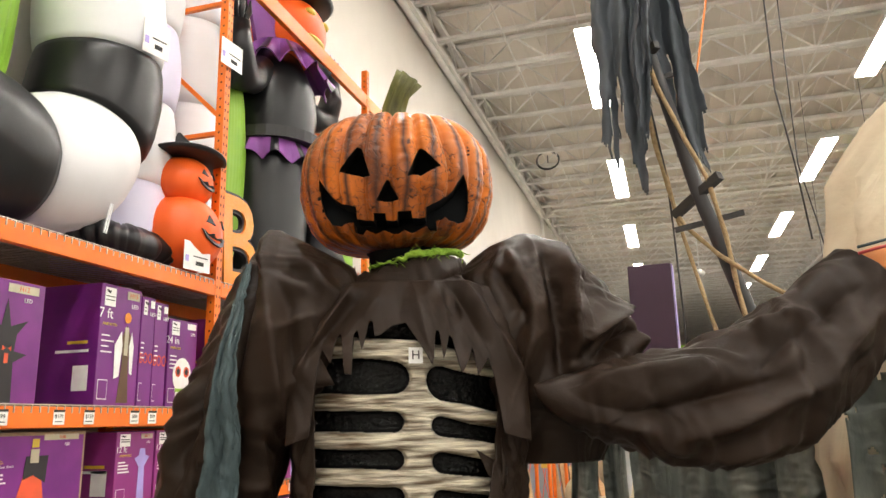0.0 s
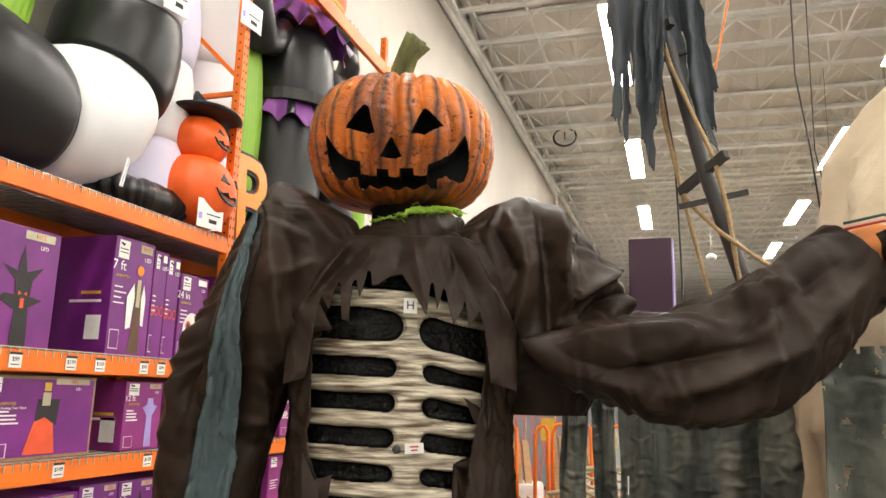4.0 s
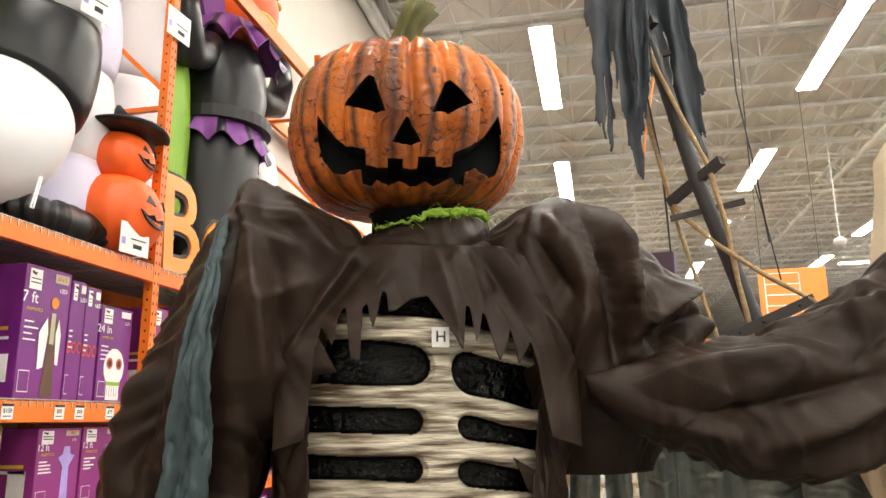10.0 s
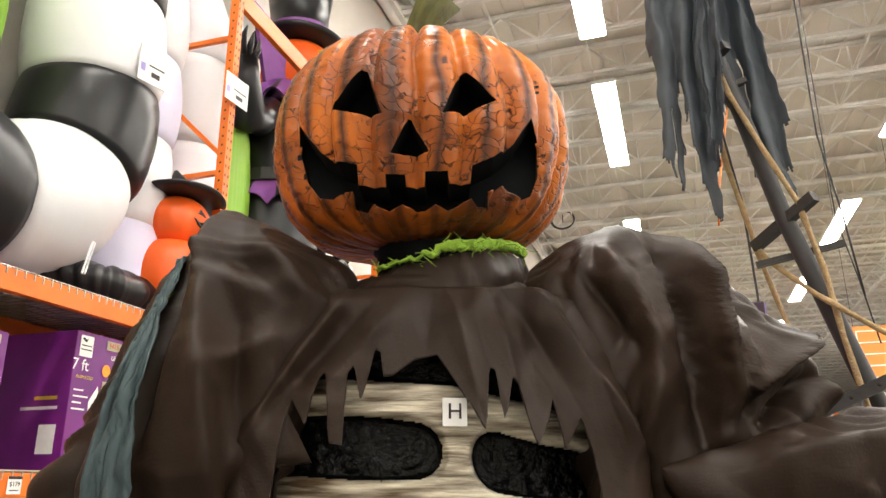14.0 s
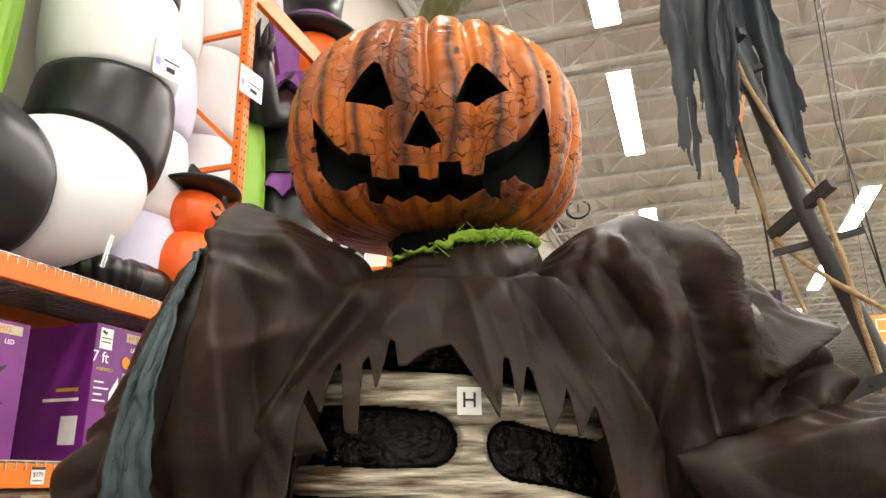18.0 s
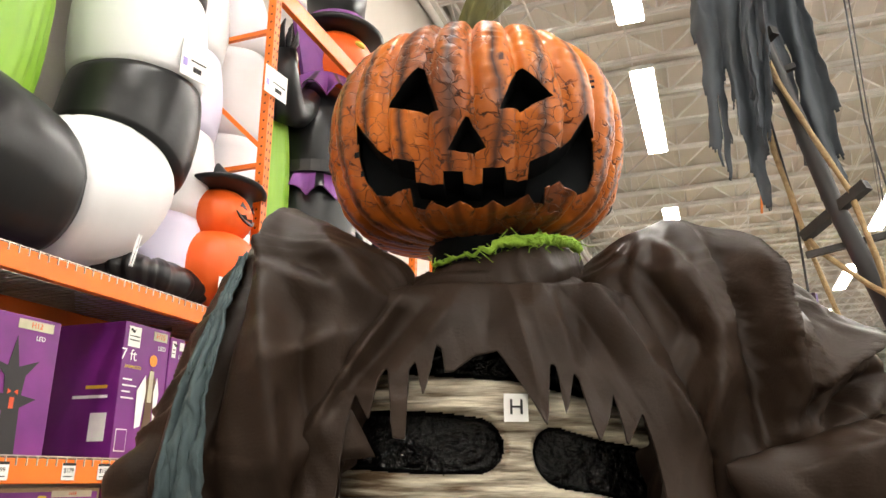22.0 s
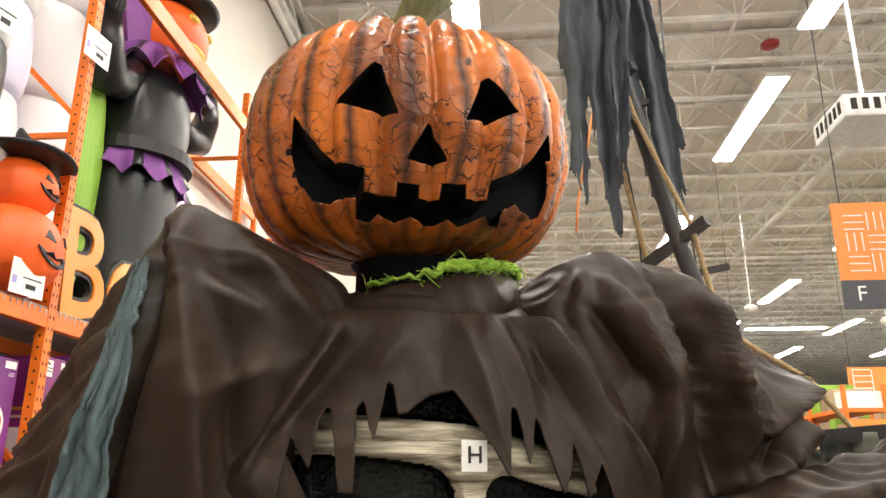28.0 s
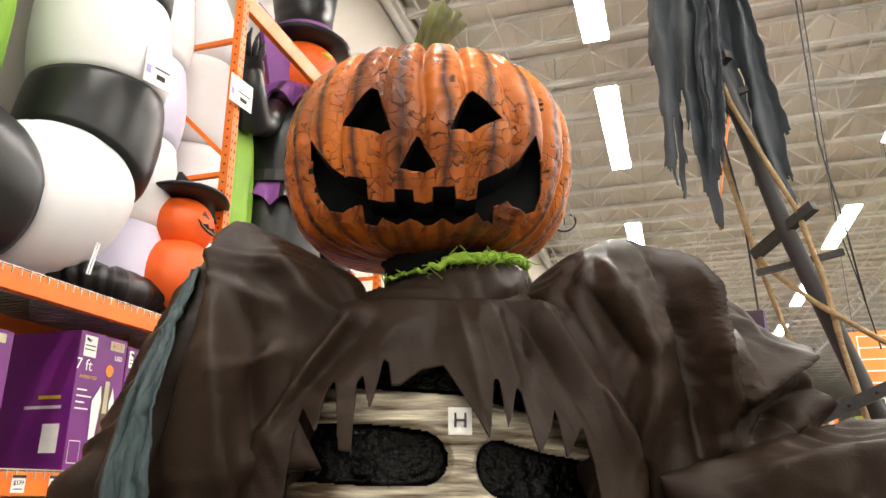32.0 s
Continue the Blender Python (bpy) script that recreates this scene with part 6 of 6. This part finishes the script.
# ---------------------------------------------------------------- seen under the sleeve: skeleton props, carts, gate
M_BEIGE = material("aged_bone_plastic", (0.55, 0.46, 0.3), 0.5, dark=(0.4, 0.32, 0.2), scale=20, bump=0.2)


def skeleton(x, y, h, turn):
    bm = bmesh.new()
    ball(bm, (0, 0, h - 0.1), (0.075, 0.09, 0.1), u=16, v=12)
    tube(bm, [(0, 0, h - 0.18), (0, 0.02, h - 0.4), (0, 0.02, h - 0.75)], 0.022, 10)
    for k in range(7):
        z = h - 0.3 - 0.045 * k
        r = 0.12 - 0.004 * k
        tube(bm, [(r * math.sin(a), -0.08 * math.cos(a) + 0.02, z - 0.02 * math.cos(a)) for a in (q * math.pi / 8 - math.pi for q in range(17))], 0.009, 6)
    tube(bm, [(-0.17, 0, h - 0.27), (0, -0.03, h - 0.25), (0.17, 0, h - 0.27)], 0.014, 8)
    ball(bm, (0, 0, h - 0.8), (0.12, 0.07, 0.07), u=14, v=8)
    for s in (-1, 1):
        tube(bm, [(s * 0.17, 0, h - 0.28), (s * 0.22, -0.05, h - 0.55), (s * 0.16, -0.15, h - 0.75)], 0.014, 8)
        tube(bm, [(s * 0.09, 0, h - 0.82), (s * 0.1, -0.02, (h - 0.82) / 2), (s * 0.1, 0, 0.03)], 0.018, 8)
        ball(bm, (s * 0.1, -0.06, 0.025), (0.04, 0.1, 0.025), u=10, v=6)
    ob = part("skeleton_prop", bm, M_BEIGE, None, smooth=True)
    ob.matrix_basis = pose(-0.27, -0.042, 0, 0, 0, -3.57) @ pose(x, y, 0, 0, 0, turn)
    return tagged(ob, "beige plastic skeleton prop standing on the floor", "skeleton prop", "standing skeleton props")


skeleton(-0.05, 3.05, 1.26, 20)
skeleton(-0.28, 3.25, 1.1, 40)
skeleton(0.22, 3.3, 1.35, 10)
skeleton(0.45, 2.6, 1.3, 5)


def cart(x, y):
    ob = empty("lumber_cart", (x, y, 0), "orange steel lumber cart loaded with boards and bags", "cart", "orange shop carts")
    part("deck", boxes((-0.36, -0.6, 0.2, 0.36, 0.6, 0.27), bevel=0.01), M_ORANGE, ob)
    for px in (-0.34, -0.05, 0.28):
        bm = bmesh.new()
        tube(bm, [(px, -0.55, 0.27), (px, -0.55, 1.0), (px + 0.03, -0.55, 1.08), (px + 0.09, -0.55, 1.1), (px + 0.13, -0.55, 1.05), (px + 0.14, -0.55, 0.27)], 0.02, 10)
        part("hoop", bm, M_ORANGE, ob, smooth=True)
    for q in range(4):
        bm = bmesh.new()
        tube(bm, [(-0.3 + 0.2 * q, -0.55 if q % 2 else 0.5, 0.09), (-0.27 + 0.2 * q, -0.55 if q % 2 else 0.5, 0.09)], 0.09, 16)
        part("wheel", bm, M_POLE, ob)
    rnd = random.Random(4)
    M_PINE = material("pine_board", (0.5, 0.33, 0.17), 0.7, dark=(0.36, 0.22, 0.1), scale=8, stretch=(1, 1, 8))
    for q in range(6):
        bm = bmesh.new()
        bx = -0.28 + 0.1 * q
        bar(bm, (bx, -0.5, 0.3), (bx - 0.12, -0.2, 0.95 - 0.1 * rnd.random()), 0.07, 0.06)
        part("board", bm, M_PINE, ob)
    part("load_bag", boxes((0.0, -0.5, 0.272, 0.3, -0.1, 0.5), bevel=0.05), M_WHITE, ob)


cart(-1.42, 6.95)
cart(-0.72, 7.6)
gate = empty("folding_gate", (-2.15, 9.05, 0), "red folding lattice gate across the aisle", "gate")
for q in range(9):
    for d in (-1, 1):
        bm = bmesh.new()
        x = 0.11 * q
        bar(bm, (x, 0.01 * d, 0.0 if d > 0 else 1.35), (x + 0.22, 0.01 * d, 1.35 if d > 0 else 0.0), 0.022, 0.008)
        part("lath", bm, material("red_lath", (0.6, 0.07, 0.03), 0.5) if q == 0 and d < 0 else M_REDGLOW, gate)
part("notice", boxes((0.62, -0.03, 0.8, 0.82, -0.02, 1.1)), M_YELLOWPRINT, gate, "yellow notice board")


panel = empty("steel_partition", (-2.9, 10.3, 0), "grey steel partition with pale notices behind the gate", "partition")
M_STEEL = material("grey_steel_sheet", (0.3, 0.33, 0.38), 0.5, dark=(0.22, 0.25, 0.3), scale=3)
for q in range(5):
    part("sheet", boxes((0.46 * q, 0, 0.05, 0.46 * q + 0.44, 0.05, 2.3), bevel=0.006), M_STEEL, panel)
for x, z, wd, hg, m in ((0.62, 1.3, 0.22, 0.34, M_WHITE), (1.02, 1.42, 0.16, 0.3, M_WHITE), (1.3, 1.5, 0.3, 0.2, M_REDGLOW), (1.3, 1.28, 0.3, 0.14, M_WHITE), (0.25, 1.1, 0.2, 0.3, M_YELLOWPRINT)):
    part("notice", boxes((x, -0.012, z, x + wd, -0.003, z + hg)), m, panel)
bm = bmesh.new()
box(bm, 0.0, 0.0, 0.0, 2.28, 0.05, 0.046)
part("rail", bm, M_POLE, panel)


# ---------------------------------------------------------------- far racks, signs and ceiling gear
M_BOXES = material("mixed_cartons", (0.42, 0.33, 0.22), 0.7, dark=(0.3, 0.22, 0.14), scale=3, random=0.35)
M_GREYSIGN = material("charcoal_sign", (0.07, 0.07, 0.085), 0.5)
M_SIGN = material("orange_sign", (0.85, 0.27, 0.05), 0.5, dark=(0.8, 0.25, 0.045), scale=2)


def far_rack(x, y, length, seed):
    ob = empty("aisle_rack", (x, y, 0), "distant orange store rack stacked with cartons", "rack", "distant store racks")
    rnd = random.Random(seed)
    for q in range(int(length / 2.4) + 1):
        part("upright", boxes((-0.05, q * 2.4 - 0.05, 0, 0.05, q * 2.4 + 0.05, 3.9)), M_ORANGE, ob)
        part("upright", boxes((1.0, q * 2.4 - 0.05, 0, 1.1, q * 2.4 + 0.05, 3.9)), M_ORANGE, ob)
    for z in (0.25, 1.3, 2.3, 3.3):
        part("shelf", boxes((-0.04, 0, z - 0.1, 1.08, length, z)), M_ORANGE, ob)
        yy = 0.1
        while yy < length - 0.5:
            w, h = rnd.uniform(0.35, 0.7), rnd.uniform(0.4, 0.8)
            part("stock_box", boxes((0.02, yy, z + 0.002, 1.02, yy + w, z + h), bevel=0.01), rnd.choice((M_BOXES, M_BOXES, M_WHITE, M_NGREEN, M_KRAFT)), ob)
            yy += w + 0.04
    part("end_panel", boxes((-0.05, -0.1, 0, 1.1, -0.06, 2.9)), M_WHITE, ob, "white end panel")
    part("end_sign", boxes((0.0, -0.13, 2.3, 1.05, -0.105, 3.0)), M_SIGN, ob, "orange end sign")


for q, (x, y) in enumerate(((6.0, 21.0), (8.6, 20.0), (11.4, 20.0), (3.4, 24.0), (14.5, 19.0), (0.6, 27.0))):
    far_rack(x, y, 9.6, q)


def hanging_sign(x, y, z0, z1, wid, icon, text):
    ob = empty("hanging_sign", (x, y, z0), "orange and charcoal department sign hung from the ceiling", "sign", "hanging department signs")
    band = (z1 - z0) * 0.26
    part("panel", boxes((0, -0.02, band, wid, 0.02, z1 - z0)), M_SIGN, ob, "orange panel")
    part("name_band", boxes((0, -0.021, 0, wid, 0.021, band)), M_GREYSIGN, ob, "charcoal band")
    s = (z1 - z0 - band) * 0.8
    ox, oz = wid * 0.08, band + (z1 - z0 - band) * 0.1
    lines = []
    if icon == "parquet":
        for i in range(3):
            for j in range(3):
                for k in range(3):
                    c = s / 3
                    if (i + j) % 2:
                        lines.append((ox + i * c + k * c / 3 + 0.01, oz + j * c, 0.012, c * 0.9))
                    else:
                        lines.append((ox + i * c, oz + j * c + k * c / 3 + 0.01, c * 0.9, 0.012))
    else:
        for k in range(5):
            lines.append((ox, oz + s * k / 4, s * 0.75, 0.03))
        lines += [(ox, oz, 0.03, s), (ox + s * 0.75, oz, 0.03, s)]
    for a, b, w, h in lines:
        part("icon_line", boxes((a, -0.026, b, a + w, -0.0205, b + h)), M_WHITE, ob)
    w = words(text, band * 0.75, M_WHITE)
    w.parent, w.matrix_basis = ob, pose(wid * (0.14 if len(text) < 3 else 0.5), -0.026, band * 0.5, 90, 0, 0)
    for px in (0.1, wid - 0.1):
        bm = bmesh.new()
        bar(bm, (px, 0, z1 - z0), (px, 0, 9.7 - z0), 0.01)
        part("hanger", bm, M_POLE, ob)


hanging_sign(3.26, 6.9, 3.185, 4.325, 1.25, "parquet", "F")
hanging_sign(3.95, 18.1, 3.2, 4.99, 1.55, "shelf", "Shelving")
hanging_sign(10.5, 24.0, 3.6, 4.9, 1.6, "shelf", "")

unit = empty("air_diffuser", (5.25, 9.8, 6.5), "white square ceiling air unit with dark slots", "air vent")
part("body", boxes((-0.55, -0.55, 0, 0.55, 0.55, 0.35), bevel=0.03), M_LAMPBODY, unit)
for q in range(6):
    part("slot", boxes((-0.45 + 0.16 * q, -0.556, 0.1, -0.36 + 0.16 * q, -0.5505, 0.28)), M_HOLE, unit)
    part("slot", boxes((-0.556, -0.45 + 0.16 * q, 0.1, -0.5505, -0.36 + 0.16 * q, 0.28)), M_HOLE, unit)
bm = bmesh.new()
bar(bm, (0, 0, 0.35), (0, 0, 3.88), 0.05, 0.05)
part("duct", bm, M_LAMPBODY, unit)

for x, y in ((6.5, 20.0), (1.5, 24.0), (11.0, 22.0)):
    ob = empty("ceiling_dome", (x, y, 6.0), "white dome on a thin pendant rod", "camera dome", "ceiling domes")
    bm = bmesh.new()
    ball(bm, (0, 0, 0), (0.17, 0.17, 0.13), u=20, v=12)
    part("dome", bm, M_LAMPBODY, ob, smooth=True)
    bm = bmesh.new()
    bar(bm, (0, 0, 0.1), (0, 0, 4.42), 0.03)
    part("rod", bm, M_LAMPBODY, ob)

bm = bmesh.new()
tube(bm, [(1.2, 7.9, 9.7), (1.19, 7.9, 7.2), (1.1, 7.9, 6.65), (0.88, 7.9, 5.6), (0.72, 7.9, 4.8), (0.68, 7.9, 4.4)], 0.014, 8)
tagged(part("orange_cord", bm, M_SIGN, None, smooth=True), "orange power cord hanging from the joists", "cord")
for x, dx, y in ((1.48, 0.06, 5.9), (2.05, 0.1, 8.4)):
    bm = bmesh.new()
    tube(bm, [(x, y, 9.7), (x - 0.01, y, 7.0), (x - 0.02, y, 5.98), (x - 0.03, y, 4.5), (x + dx, y, 3.74), (x + 2 * dx, y, 3.0)], 0.009, 6)
    tagged(part("hanging_wire", bm, M_POLE, None, smooth=True), "thin dark wire hanging from the joists", "wire")
bm = bmesh.new()
tube(bm, [(-4.2, -18.0, 9.55), (-4.2, 27.4, 9.55), (-4.15, 27.8, 9.4), (-4.15, 27.9, 8.6), (-4.15, 27.9, 1.0)], 0.075, 14)
tube(bm, [(-4.0, 27.6, 9.3), (-3.6, 27.6, 9.6), (0, 27.6, 9.6), (16, 27.6, 9.6)], 0.06, 12)
tagged(part("conduit", bm, M_JOIST, None, smooth=True), "white painted pipe along the wall and joists", "pipe", kind="structure")
# coiled cable hung on the joists, and a red alarm bell
bm = bmesh.new()
for k in range(3):
    tube(bm, [(-2.9 + 0.36 * math.cos(a), 21.4 + 0.05 * k, 9.55 + 0.3 * math.sin(a) + 0.03 * k) for a in (2 * math.pi * q / 24 for q in range(25))], 0.022, 8)
bar(bm, (-2.9, 21.45, 9.5), (-2.9, 21.45, 9.75), 0.03)
tagged(part("cable_coil", bm, M_POLE, None, smooth=True), "coil of dark cable hung under the joists", "cable")
bell = empty("alarm_bell", (4.95, 12.2, 9.45), "small red round alarm bell under the joists", "alarm bell")
bm = bmesh.new()
tube(bm, [(0, 0, 0.1), (0, 0, 0.08), (0, 0, 0.0), (0, 0, -0.04)], [0.05, 0.17, 0.16, 0.08], 20)
part("dome", bm, material("red_bell_paint", (0.35, 0.03, 0.03), 0.4), bell, smooth=True)
bm = bmesh.new()
bar(bm, (0, 0, 0.1), (0, 0, 0.3), 0.03)
part("bracket", bm, M_LAMPBODY, bell)
